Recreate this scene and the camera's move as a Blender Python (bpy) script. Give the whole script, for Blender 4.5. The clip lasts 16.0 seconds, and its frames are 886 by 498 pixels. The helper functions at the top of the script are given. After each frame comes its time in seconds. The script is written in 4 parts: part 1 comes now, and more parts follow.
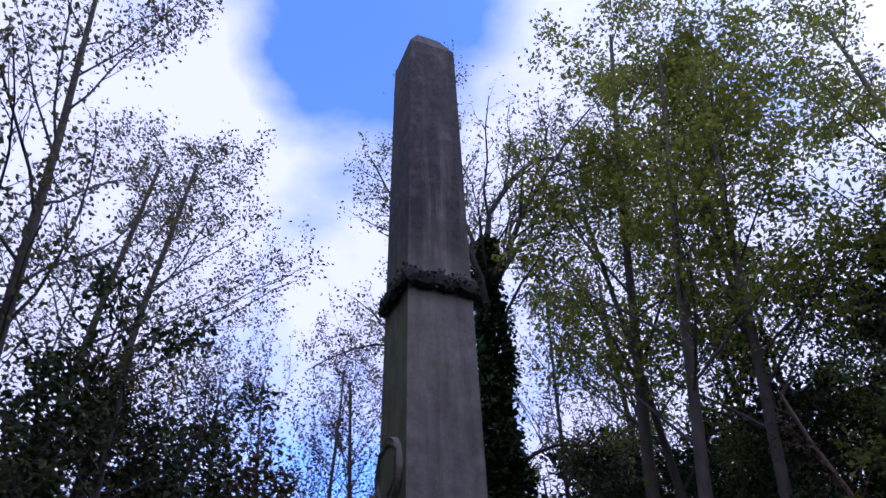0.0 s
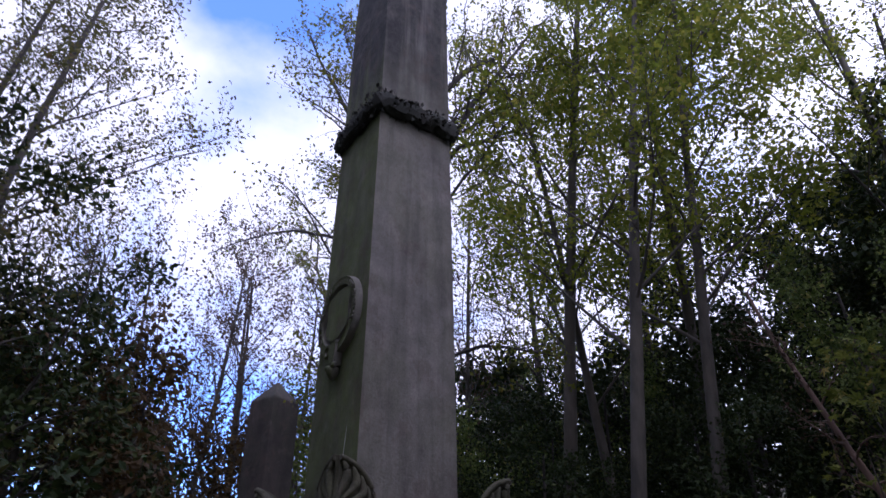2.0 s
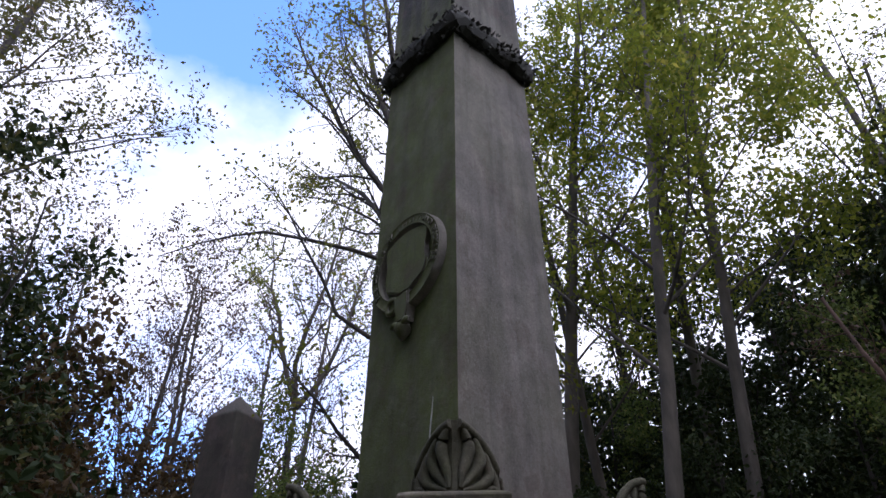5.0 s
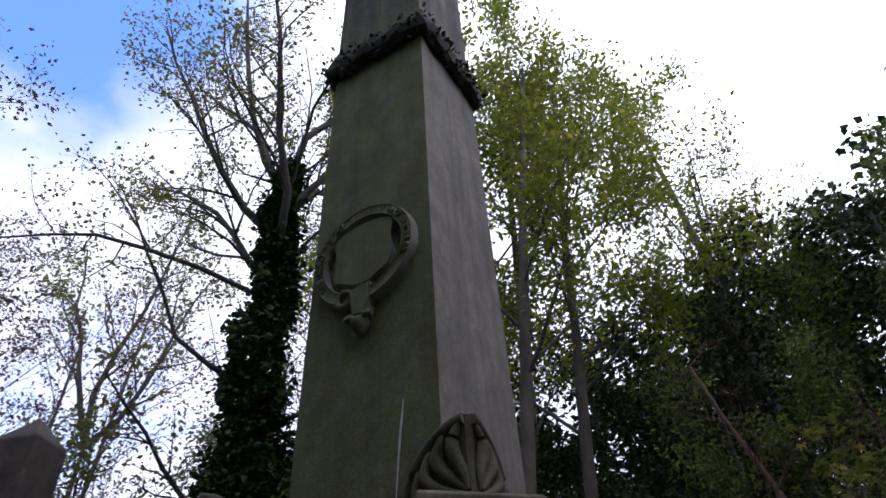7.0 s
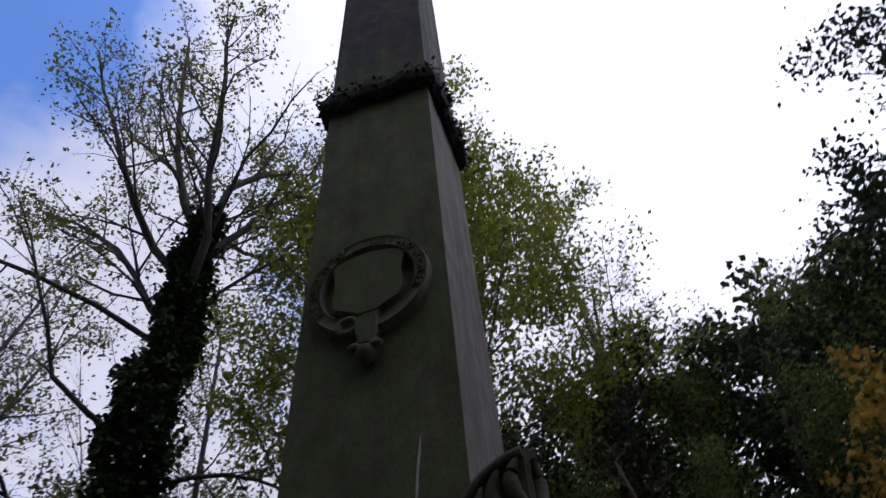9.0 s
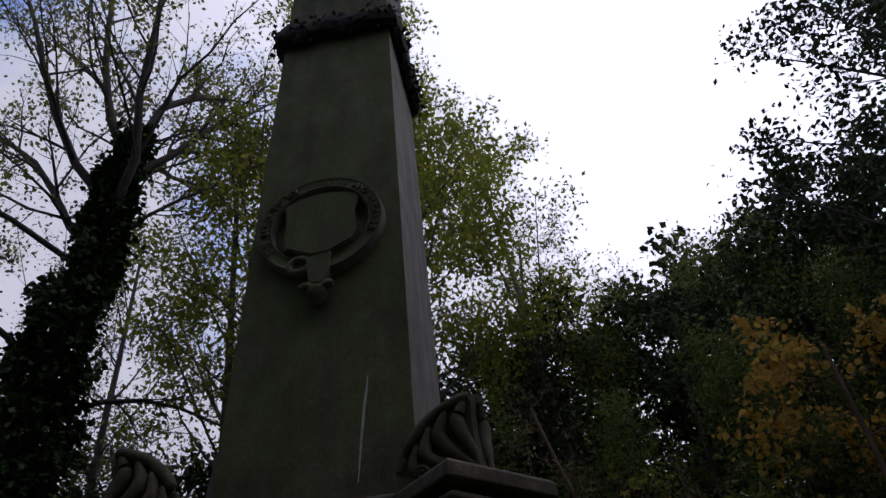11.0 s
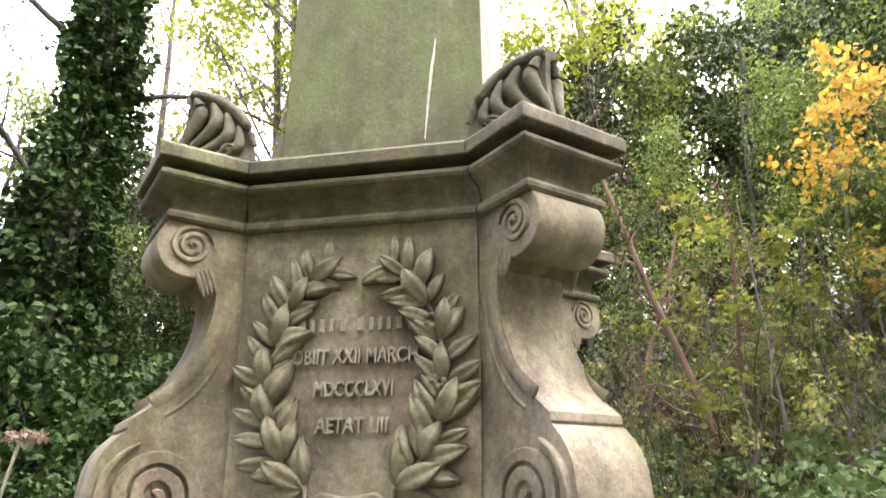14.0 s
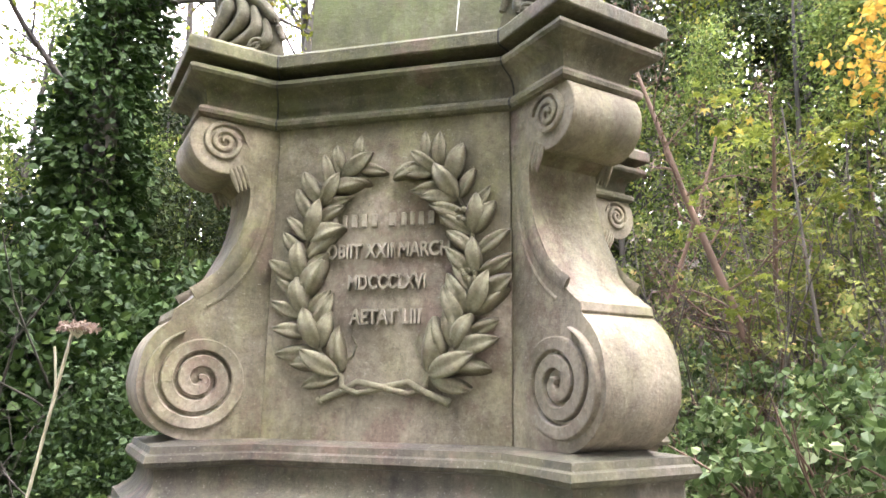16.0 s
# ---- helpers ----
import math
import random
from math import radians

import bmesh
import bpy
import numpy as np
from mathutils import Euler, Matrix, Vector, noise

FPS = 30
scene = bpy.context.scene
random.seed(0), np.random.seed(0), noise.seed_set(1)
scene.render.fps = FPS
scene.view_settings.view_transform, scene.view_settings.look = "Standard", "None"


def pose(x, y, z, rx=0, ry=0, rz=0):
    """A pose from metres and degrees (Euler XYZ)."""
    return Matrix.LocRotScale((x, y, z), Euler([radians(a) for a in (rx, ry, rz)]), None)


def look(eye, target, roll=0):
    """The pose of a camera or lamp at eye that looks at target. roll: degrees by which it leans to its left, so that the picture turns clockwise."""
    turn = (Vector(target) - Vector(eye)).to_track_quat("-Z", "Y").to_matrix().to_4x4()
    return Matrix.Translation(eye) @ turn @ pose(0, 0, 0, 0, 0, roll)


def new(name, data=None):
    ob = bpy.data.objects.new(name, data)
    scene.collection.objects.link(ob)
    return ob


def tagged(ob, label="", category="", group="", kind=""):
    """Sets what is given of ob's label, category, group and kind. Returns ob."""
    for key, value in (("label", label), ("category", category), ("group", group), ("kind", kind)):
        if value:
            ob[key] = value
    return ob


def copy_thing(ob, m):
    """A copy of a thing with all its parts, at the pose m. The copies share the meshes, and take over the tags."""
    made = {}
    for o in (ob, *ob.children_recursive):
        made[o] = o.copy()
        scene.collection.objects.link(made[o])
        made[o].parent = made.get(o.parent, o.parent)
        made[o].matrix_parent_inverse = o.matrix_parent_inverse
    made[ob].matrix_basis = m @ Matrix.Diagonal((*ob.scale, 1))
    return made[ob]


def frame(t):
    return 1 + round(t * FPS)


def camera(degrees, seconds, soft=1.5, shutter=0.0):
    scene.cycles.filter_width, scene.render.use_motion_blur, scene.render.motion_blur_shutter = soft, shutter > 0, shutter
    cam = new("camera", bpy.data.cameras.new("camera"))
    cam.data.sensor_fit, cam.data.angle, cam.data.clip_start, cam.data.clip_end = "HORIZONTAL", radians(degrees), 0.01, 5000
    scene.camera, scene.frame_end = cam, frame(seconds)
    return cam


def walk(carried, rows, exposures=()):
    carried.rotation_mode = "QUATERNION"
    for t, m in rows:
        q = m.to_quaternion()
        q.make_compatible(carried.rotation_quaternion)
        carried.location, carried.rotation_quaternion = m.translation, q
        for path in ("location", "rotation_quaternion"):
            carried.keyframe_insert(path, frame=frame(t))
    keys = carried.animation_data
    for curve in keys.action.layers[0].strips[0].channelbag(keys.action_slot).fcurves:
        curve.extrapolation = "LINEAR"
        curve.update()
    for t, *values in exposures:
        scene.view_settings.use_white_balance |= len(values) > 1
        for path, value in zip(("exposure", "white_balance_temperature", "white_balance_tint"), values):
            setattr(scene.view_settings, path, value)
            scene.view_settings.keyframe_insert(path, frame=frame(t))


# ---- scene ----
cam = camera(67.2, 16.0, soft=1.5, shutter=0.4)
PATH = [
    (0, (6.674, -2.725, 2.452), (5.18, -2.063, 3.606), -1.9),
    (0.5, (6.33, -2.711, 2.354), (4.868, -1.977, 3.505), -0.7),
    (1, (5.9, -2.777, 2.264), (4.47, -1.931, 3.378), -1.5),
    (1.5, (5.44, -2.753, 2.151), (3.989, -1.854, 3.194), -1.0),
    (2, (4.95, -2.754, 2.14), (3.519, -1.778, 3.141), 0.0),
    (2.5, (4.58, -2.755, 2.143), (3.219, -1.683, 3.141), -1.6),
    (3, (4.154, -2.696, 2.101), (2.847, -1.589, 3.134), -2.2),
    (3.2, (3.996, -2.691, 2.113), (2.688, -1.596, 3.157), -1.8),
    (5.3, (2.802, -2.782, 2.053), (1.594, -1.686, 3.209), 0.4),
    (5.5, (2.669, -2.779, 2.017), (1.495, -1.664, 3.191), 0.2),
    (6, (2.343, -2.847, 2.002), (1.271, -1.663, 3.207), 0.5),
    (6.5, (2.106, -2.981, 1.998), (1.226, -1.69, 3.246), -2.3),
    (7, (1.909, -2.973, 1.981), (1.167, -1.627, 3.26), -3.5),
    (7.5, (1.698, -2.99, 1.986), (1.073, -1.653, 3.335), -2.3),
    (8, (1.458, -3.069, 1.943), (0.953, -1.73, 3.341), -2.7),
    (8.5, (1.261, -3.056, 1.919), (0.837, -1.699, 3.326), -4.5),
    (9, (1.074, -2.979, 1.909), (0.737, -1.657, 3.371), -5.4),
    (9.2, (1.009, -3.02, 1.858), (0.732, -1.711, 3.344), -4.6),
    (11.3, (0.926, -3.102, 1.877), (0.781, -1.597, 3.187), -5.5),
    (11.5, (0.907, -3.051, 1.854), (0.75, -1.542, 3.157), -4.1),
    (12, (0.917, -2.998, 1.836), (0.712, -1.43, 3.061), -3.6),
    (12.5, (0.915, -2.98, 1.793), (0.654, -1.334, 2.899), -2.8),
    (13, (0.886, -2.943, 1.733), (0.54, -1.21, 2.67), -1.0),
    (13.5, (0.867, -2.901, 1.685), (0.458, -1.113, 2.482), 0.0),
    (14, (0.791, -2.926, 1.637), (0.408, -1.079, 2.3), 0.0),
    (14.5, (0.802, -2.897, 1.605), (0.386, -1.031, 2.194), 0.2),
    (15, (0.793, -2.905, 1.603), (0.367, -1.015, 2.102), 0.5),
    (15.5, (0.776, -2.909, 1.582), (0.327, -1.014, 2.037), 0.7),
    (16, (0.787, -2.906, 1.58), (0.297, -1.01, 1.989), 0.7),
]
walk(cam, [(t, look(eye, target, roll)) for t, eye, target, roll in PATH],
     exposures=[(0.0, -0.33, 5000, 33), (3.0, 0.15, 5600, 24), (5.3, 0.35, 5700, 19), (7.0, 0.1, 5750, 19), (9.0, -0.75, 5750, 18), (11.3, -1.05, 5900, 18), (12.4, -0.6, 6400, 18),
                (13.0, 1.1, 6500, 12), (13.5, 2.75, 6700, 12), (14.0, 3.7, 6800, 12), (14.5, 4.05, 6800, 12), (16.0, 4.05, 6500, 13)])

# ---- world, sun ----
SUN_EL, SUN_AZ = radians(44), radians(64)          # azimuth from +y towards +x
world = bpy.data.worlds.new("world")
scene.world = world
world.use_nodes = True
wn, wl = world.node_tree.nodes, world.node_tree.links
wn.clear()
w_out = wn.new("ShaderNodeOutputWorld")
w_bg = wn.new("ShaderNodeBackground")
w_bg.inputs["Strength"].default_value = 0.1
sky = wn.new("ShaderNodeTexSky")
sky.sky_type = "NISHITA"
sky.sun_disc = False
sky.sun_elevation, sky.sun_rotation = SUN_EL, SUN_AZ
w_co = wn.new("ShaderNodeTexCoord")
w_map = wn.new("ShaderNodeMapping")
w_map.inputs["Location"].default_value = (0.35, 0.1, 0.2)
w_map.inputs["Scale"].default_value = (1.0, 1.0, 1.6)
w_no = wn.new("ShaderNodeTexNoise")
w_no.inputs["Scale"].default_value = 1.7
w_no.inputs["Detail"].default_value = 7
w_no.inputs["Roughness"].default_value = 0.52
w_ra = wn.new("ShaderNodeValToRGB")
w_ra.color_ramp.elements[0].position = 0.40
w_ra.color_ramp.elements[1].position = 0.55
w_gain = wn.new("ShaderNodeVectorMath")
w_gain.operation = "MULTIPLY"
w_gain.inputs[1].default_value = (2.9, 3.5, 4.6)
w_mix = wn.new("ShaderNodeMix")
w_mix.data_type = "RGBA"
w_mix.inputs[7].default_value = (12.2, 12.0, 12.6, 1)
wl.new(w_co.outputs["Generated"], w_map.inputs["Vector"])
wl.new(w_map.outputs[0], w_no.inputs["Vector"])
# a clear gap in the cloud
w_gap = wn.new("ShaderNodeVectorMath")
w_gap.operation = "DOT_PRODUCT"
w_gap.inputs[1].default_value = (-0.575, 0.185, 0.797)
w_hole = wn.new("ShaderNodeMapRange")
w_hole.inputs[1].default_value, w_hole.inputs[2].default_value = 0.968, 0.999
w_hole.inputs[3].default_value, w_hole.inputs[4].default_value = 0.03, -0.14
w_sum = wn.new("ShaderNodeMath")
w_full = wn.new("ShaderNodeMath")                  # the cloud closes towards the sun
w_bank = wn.new("ShaderNodeMapRange")
w_bank.inputs[1].default_value, w_bank.inputs[2].default_value = 0.42, 0.62
w_bank.inputs[3].default_value, w_bank.inputs[4].default_value = 0.0, 0.2
wl.new(w_bank.outputs[0], w_full.inputs[1])
wl.new(w_co.outputs["Generated"], w_gap.inputs[0])
wl.new(w_gap.outputs["Value"], w_hole.inputs[0])
wl.new(w_no.outputs[0], w_sum.inputs[0])
wl.new(w_hole.outputs[0], w_sum.inputs[1])
wl.new(w_sum.outputs[0], w_full.inputs[0])
wl.new(w_full.outputs[0], w_ra.inputs[0])
wl.new(sky.outputs[0], w_gain.inputs[0])
wl.new(w_ra.outputs[0], w_mix.inputs[0])
wl.new(w_gain.outputs[0], w_mix.inputs[6])
# the cloud is brighter towards the hidden sun
w_dot = wn.new("ShaderNodeVectorMath")
w_dot.operation = "DOT_PRODUCT"
w_dot.inputs[1].default_value = (math.sin(SUN_AZ) * math.cos(SUN_EL), math.cos(SUN_AZ) * math.cos(SUN_EL), math.sin(SUN_EL))
w_glow = wn.new("ShaderNodeMapRange")
w_glow.interpolation_type = "SMOOTHSTEP"
w_glow.inputs[1].default_value, w_glow.inputs[2].default_value = 0.25, 1.0
w_glow.inputs[3].default_value, w_glow.inputs[4].default_value = 1.0, 2.0
w_lit = wn.new("ShaderNodeVectorMath")
w_lit.operation = "SCALE"
wl.new(w_co.outputs["Generated"], w_dot.inputs[0])
wl.new(w_dot.outputs["Value"], w_glow.inputs[0])
wl.new(w_dot.outputs["Value"], w_bank.inputs[0])
wl.new(w_mix.outputs[2], w_lit.inputs[0])
wl.new(w_glow.outputs[0], w_lit.inputs[3])
wl.new(w_lit.outputs[0], w_bg.inputs[0])
wl.new(w_bg.outputs[0], w_out.inputs[0])

sun_data = bpy.data.lights.new("sun", "SUN")
sun_data.energy = 0.13
sun_data.angle = radians(14)
sun_data.color = (1.0, 0.97, 0.93)
sun = new("sun", sun_data)
sun_way = Vector((math.sin(SUN_AZ) * math.cos(SUN_EL), math.cos(SUN_AZ) * math.cos(SUN_EL), math.sin(SUN_EL)))
sun.matrix_world = look(sun_way * 60, (0, 0, 3))

# ---- materials ----


def nodes_of(name):
    m = bpy.data.materials.new(name)
    m.use_nodes = True
    t = m.node_tree
    return m, t, t.nodes["Principled BSDF"]


def noise_tex(t, scale, detail=5, rough=0.55, stretch=(1, 1, 1), shift=(0, 0, 0)):
    co = t.nodes.new("ShaderNodeTexCoord")
    mp = t.nodes.new("ShaderNodeMapping")
    mp.inputs["Scale"].default_value = stretch
    mp.inputs["Location"].default_value = shift
    no = t.nodes.new("ShaderNodeTexNoise")
    no.inputs["Scale"].default_value, no.inputs["Detail"].default_value = scale, detail
    no.inputs["Roughness"].default_value = rough
    t.links.new(co.outputs["Object"], mp.inputs[0])
    t.links.new(mp.outputs[0], no.inputs["Vector"])
    return no.outputs[0]


def ramp(t, value, lo, hi):
    r = t.nodes.new("ShaderNodeMapRange")
    r.inputs[1].default_value, r.inputs[2].default_value = lo, hi
    t.links.new(value, r.inputs[0])
    return r.outputs[0]


def times_(t, a, b):
    m = t.nodes.new("ShaderNodeMath")
    m.operation = "MULTIPLY"
    t.links.new(a, m.inputs[0])
    if isinstance(b, (int, float)):
        m.inputs[1].default_value = b
    else:
        t.links.new(b, m.inputs[1])
    return m.outputs[0]


def blend(t, fac, a, b):
    m = t.nodes.new("ShaderNodeMix")
    m.data_type = "RGBA"
    t.links.new(fac, m.inputs[0])
    for v, k in ((a, 6), (b, 7)):
        if isinstance(v, tuple):
            m.inputs[k].default_value = (*v, 1)
        else:
            t.links.new(v, m.inputs[k])
    return m.outputs[2]


def relief(t, bsdf, value, strength, distance):
    b = t.nodes.new("ShaderNodeBump")
    b.inputs["Strength"].default_value, b.inputs["Distance"].default_value = strength, distance
    t.links.new(value, b.inputs["Height"])
    t.links.new(b.outputs[0], bsdf.inputs["Normal"])


def stone(name, light, dark, green, green_amount=0.6, soot=0.6, soot_from=None, front_algae_shade=False, wear=1.0):
    """Weathered sandstone: patchy colour, algae, black run-off streaks, pale lichen specks, pitted grain."""
    m, t, p = nodes_of(name)
    c = blend(t, ramp(t, noise_tex(t, 2.3, 7, 0.62), 0.40, 0.62), light, dark)
    c = blend(t, times_(t, ramp(t, noise_tex(t, 1.3, 6, 0.6, (1, 1, 0.7), (3, 1, 2)), 0.42, 0.58), green_amount), c, green)
    # front (-y) side: green algae, with its shade painted into the colour too
    if front_algae_shade:
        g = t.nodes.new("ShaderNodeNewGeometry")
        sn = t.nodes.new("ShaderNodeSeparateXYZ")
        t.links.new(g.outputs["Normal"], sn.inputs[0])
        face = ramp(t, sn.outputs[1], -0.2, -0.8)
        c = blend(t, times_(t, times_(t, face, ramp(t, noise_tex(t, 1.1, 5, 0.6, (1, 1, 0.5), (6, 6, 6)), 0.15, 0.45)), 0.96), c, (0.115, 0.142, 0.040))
    streak = ramp(t, noise_tex(t, 1.0, 5, 0.6, (9, 9, 0.55), (1, 7, 0)), 0.47, 0.66)
    c = blend(t, times_(t, streak, soot), c, (0.035, 0.032, 0.028))
    if soot_from is not None:
        co = t.nodes.new("ShaderNodeTexCoord")
        sp = t.nodes.new("ShaderNodeSeparateXYZ")
        t.links.new(co.outputs["Object"], sp.inputs[0])
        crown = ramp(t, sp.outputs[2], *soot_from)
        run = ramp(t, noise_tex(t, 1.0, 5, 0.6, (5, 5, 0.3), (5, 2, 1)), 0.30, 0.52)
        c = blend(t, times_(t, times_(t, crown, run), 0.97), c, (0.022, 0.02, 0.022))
        foot = ramp(t, sp.outputs[2], 3.32, 2.92)
        damp = ramp(t, noise_tex(t, 3.0, 5, 0.6, (1, 1, 0.5), (2, 9, 4)), 0.46, 0.60)
        c = blend(t, times_(t, times_(t, foot, damp), 0.8), c, (0.055, 0.042, 0.03))
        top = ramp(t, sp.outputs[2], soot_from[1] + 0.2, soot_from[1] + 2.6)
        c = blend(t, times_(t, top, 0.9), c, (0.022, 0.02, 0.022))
    mot = ramp(t, noise_tex(t, 11.0, 8, 0.7, (1, 1, 0.8), (2, 5, 3)), 0.42, 0.60)
    c = blend(t, times_(t, mot, 0.38 * wear), c, dark)
    wash = ramp(t, noise_tex(t, 1.7, 7, 0.66, (1, 1, 0.6), (8, 0, 5)), 0.46, 0.60)
    c = blend(t, times_(t, wash, 0.35 * wear), c, (0.09, 0.085, 0.055))
    blot = ramp(t, noise_tex(t, 4.0, 7, 0.7, (1, 1, 0.8), (9, 3, 4)), 0.53, 0.62)
    c = blend(t, times_(t, blot, 0.65 * wear), c, (0.12, 0.08, 0.062))
    pale = ramp(t, noise_tex(t, 3.1, 7, 0.68, (1, 1, 1), (4, 8, 1)), 0.56, 0.70)
    c = blend(t, times_(t, pale, 0.45 * wear), c, (0.30, 0.265, 0.225))
    tone = t.nodes.new("ShaderNodeMix")
    tone.data_type, tone.blend_type = "RGBA", "MULTIPLY"
    tone.inputs[0].default_value = wear
    grey = t.nodes.new("ShaderNodeValToRGB")
    grey.color_ramp.elements[0].position, grey.color_ramp.elements[1].position = 0.36, 0.62
    grey.color_ramp.elements[0].color, grey.color_ramp.elements[1].color = (0.50, 0.48, 0.44, 1), (1.25, 1.23, 1.22, 1)
    t.links.new(noise_tex(t, 3.4, 10, 0.72, (1, 1, 0.75), (7, 1, 9)), grey.inputs[0])
    t.links.new(c, tone.inputs[6])
    t.links.new(grey.outputs[0], tone.inputs[7])
    c = tone.outputs[2]
    grime = ramp(t, noise_tex(t, 22.0, 8, 0.75, (1, 1, 0.6), (1, 4, 6)), 0.55, 0.68)
    c = blend(t, times_(t, grime, 0.45 * wear), c, (0.07, 0.06, 0.042))
    speck = ramp(t, noise_tex(t, 130, 2, 0.5), 0.66, 0.72)
    c = blend(t, times_(t, speck, 0.22 * wear), c, (0.46, 0.45, 0.41))
    fine = t.nodes.new("ShaderNodeMix")
    fine.data_type, fine.blend_type = "RGBA", "MULTIPLY"
    fine.inputs[0].default_value = wear
    grit = t.nodes.new("ShaderNodeValToRGB")
    grit.color_ramp.elements[0].position, grit.color_ramp.elements[1].position = 0.34, 0.66
    grit.color_ramp.elements[0].color, grit.color_ramp.elements[1].color = (0.66, 0.64, 0.61, 1), (1.18, 1.18, 1.18, 1)
    t.links.new(noise_tex(t, 48, 10, 0.8, (1, 1, 1), (3, 3, 7)), grit.inputs[0])
    t.links.new(c, fine.inputs[6])
    t.links.new(grit.outputs[0], fine.inputs[7])
    c = fine.outputs[2]
    pits = ramp(t, noise_tex(t, 90, 3, 0.6, (1, 1, 1), (2, 2, 2)), 0.60, 0.72)
    c = blend(t, times_(t, pits, 0.5), c, (0.05, 0.045, 0.035))
    t.links.new(c, p.inputs["Base Color"])
    p.inputs["Roughness"].default_value = 0.9
    relief(t, p, noise_tex(t, 38, 10, 0.75), 0.7, 0.010)
    return m


def leaf_mat(name, a, b, c=None, through_light=0.35, rough=0.5):
    """Leaves, each with a tint of its own, that let some light through."""
    m, t, p = nodes_of(name)
    g = t.nodes.new("ShaderNodeNewGeometry")
    r = t.nodes.new("ShaderNodeValToRGB")
    t.links.new(g.outputs["Random Per Island"], r.inputs[0])
    e = r.color_ramp.elements
    e[0].color, e[1].color = (*a, 1), (*b, 1)
    if c:
        n = e.new(0.88)
        n.color = (*b, 1)
        e[2].color = (*c, 1)
    t.links.new(r.outputs[0], p.inputs["Base Color"])
    p.inputs["Roughness"].default_value = rough
    p.inputs["Specular IOR Level"].default_value = 0.18
    tr = t.nodes.new("ShaderNodeBsdfTranslucent")
    t.links.new(r.outputs[0], tr.inputs[0])
    mx = t.nodes.new("ShaderNodeMixShader")
    mx.inputs[0].default_value = through_light
    out = t.nodes["Material Output"]
    t.links.new(p.outputs[0], mx.inputs[1])
    t.links.new(tr.outputs[0], mx.inputs[2])
    t.links.new(mx.outputs[0], out.inputs[0])
    return m


def bark(name, a, b):
    m, t, p = nodes_of(name)
    c = blend(t, ramp(t, noise_tex(t, 6, 6, 0.6, (1, 1, 0.3)), 0.35, 0.65), a, b)
    t.links.new(c, p.inputs["Base Color"])
    p.inputs["Roughness"].default_value = 0.9
    relief(t, p, noise_tex(t, 25, 6, 0.6, (1, 1, 0.25)), 0.6, 0.02)
    return m


STONE = stone("sandstone", (0.27, 0.235, 0.18), (0.165, 0.14, 0.105), (0.135, 0.135, 0.045), 0.7, 0.45)
STONE_BASE = stone("sandstone_base", (0.155, 0.135, 0.108), (0.075, 0.065, 0.05), (0.07, 0.074, 0.032), 0.7, 0.7)
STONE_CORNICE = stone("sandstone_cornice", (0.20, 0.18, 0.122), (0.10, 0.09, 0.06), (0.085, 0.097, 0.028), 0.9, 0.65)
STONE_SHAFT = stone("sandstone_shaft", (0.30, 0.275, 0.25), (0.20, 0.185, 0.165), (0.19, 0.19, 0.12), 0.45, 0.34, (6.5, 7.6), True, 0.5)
STONE_LEAF = stone("sandstone_carving", (0.235, 0.22, 0.145), (0.15, 0.14, 0.09), (0.13, 0.133, 0.055), 0.7, 0.25)
STONE_LETTER = stone("sandstone_raised_letters", (0.30, 0.27, 0.21), (0.22, 0.195, 0.15), (0.18, 0.175, 0.08), 0.4, 0.1, wear=0.4)
STONE_EAR = stone("sandstone_sooty_carving", (0.155, 0.14, 0.10), (0.08, 0.072, 0.052), (0.08, 0.088, 0.032), 0.7, 0.6)
STONE_DARK = stone("soot_stone", (0.03, 0.028, 0.025), (0.016, 0.015, 0.014), (0.026, 0.03, 0.016), 0.5, 0.4, wear=0.15)
STONE_GRAVE = stone("dark_gravestone", (0.075, 0.06, 0.055), (0.045, 0.038, 0.035), (0.045, 0.05, 0.03), 0.5, 0.4, wear=0.4)
BARK_GREY = bark("bark_grey", (0.105, 0.09, 0.07), (0.055, 0.048, 0.038))
BARK_DARK = bark("bark_dark", (0.06, 0.05, 0.04), (0.03, 0.026, 0.022))
BARK_RED = bark("bark_reddish", (0.16, 0.10, 0.07), (0.085, 0.055, 0.04))
LEAF_BRIGHT = leaf_mat("leaf_bright_green", (0.11, 0.145, 0.018), (0.24, 0.26, 0.03), (0.34, 0.30, 0.05), 0.62)
LEAF_MID = leaf_mat("leaf_mid_green", (0.06, 0.095, 0.02), (0.16, 0.20, 0.05), (0.29, 0.27, 0.07), 0.5)
LEAF_LIME = leaf_mat("leaf_lime_green", (0.10, 0.125, 0.022), (0.19, 0.205, 0.038), (0.30, 0.235, 0.045), 0.5)
LEAF_SPARSE = leaf_mat("leaf_autumn_sparse", (0.07, 0.075, 0.02), (0.13, 0.12, 0.035), (0.12, 0.07, 0.025), 0.35)
LEAF_BROWN = leaf_mat("leaf_dry_brown", (0.06, 0.04, 0.03), (0.11, 0.07, 0.045), (0.13, 0.10, 0.04), 0.25)
LEAF_DARK = leaf_mat("leaf_dark_evergreen", (0.015, 0.027, 0.007), (0.036, 0.052, 0.013), (0.08, 0.08, 0.022), 0.15, 0.6)
LEAF_IVY = leaf_mat("leaf_ivy", (0.012, 0.027, 0.006), (0.028, 0.052, 0.011), (0.055, 0.085, 0.02), 0.18, 0.55)
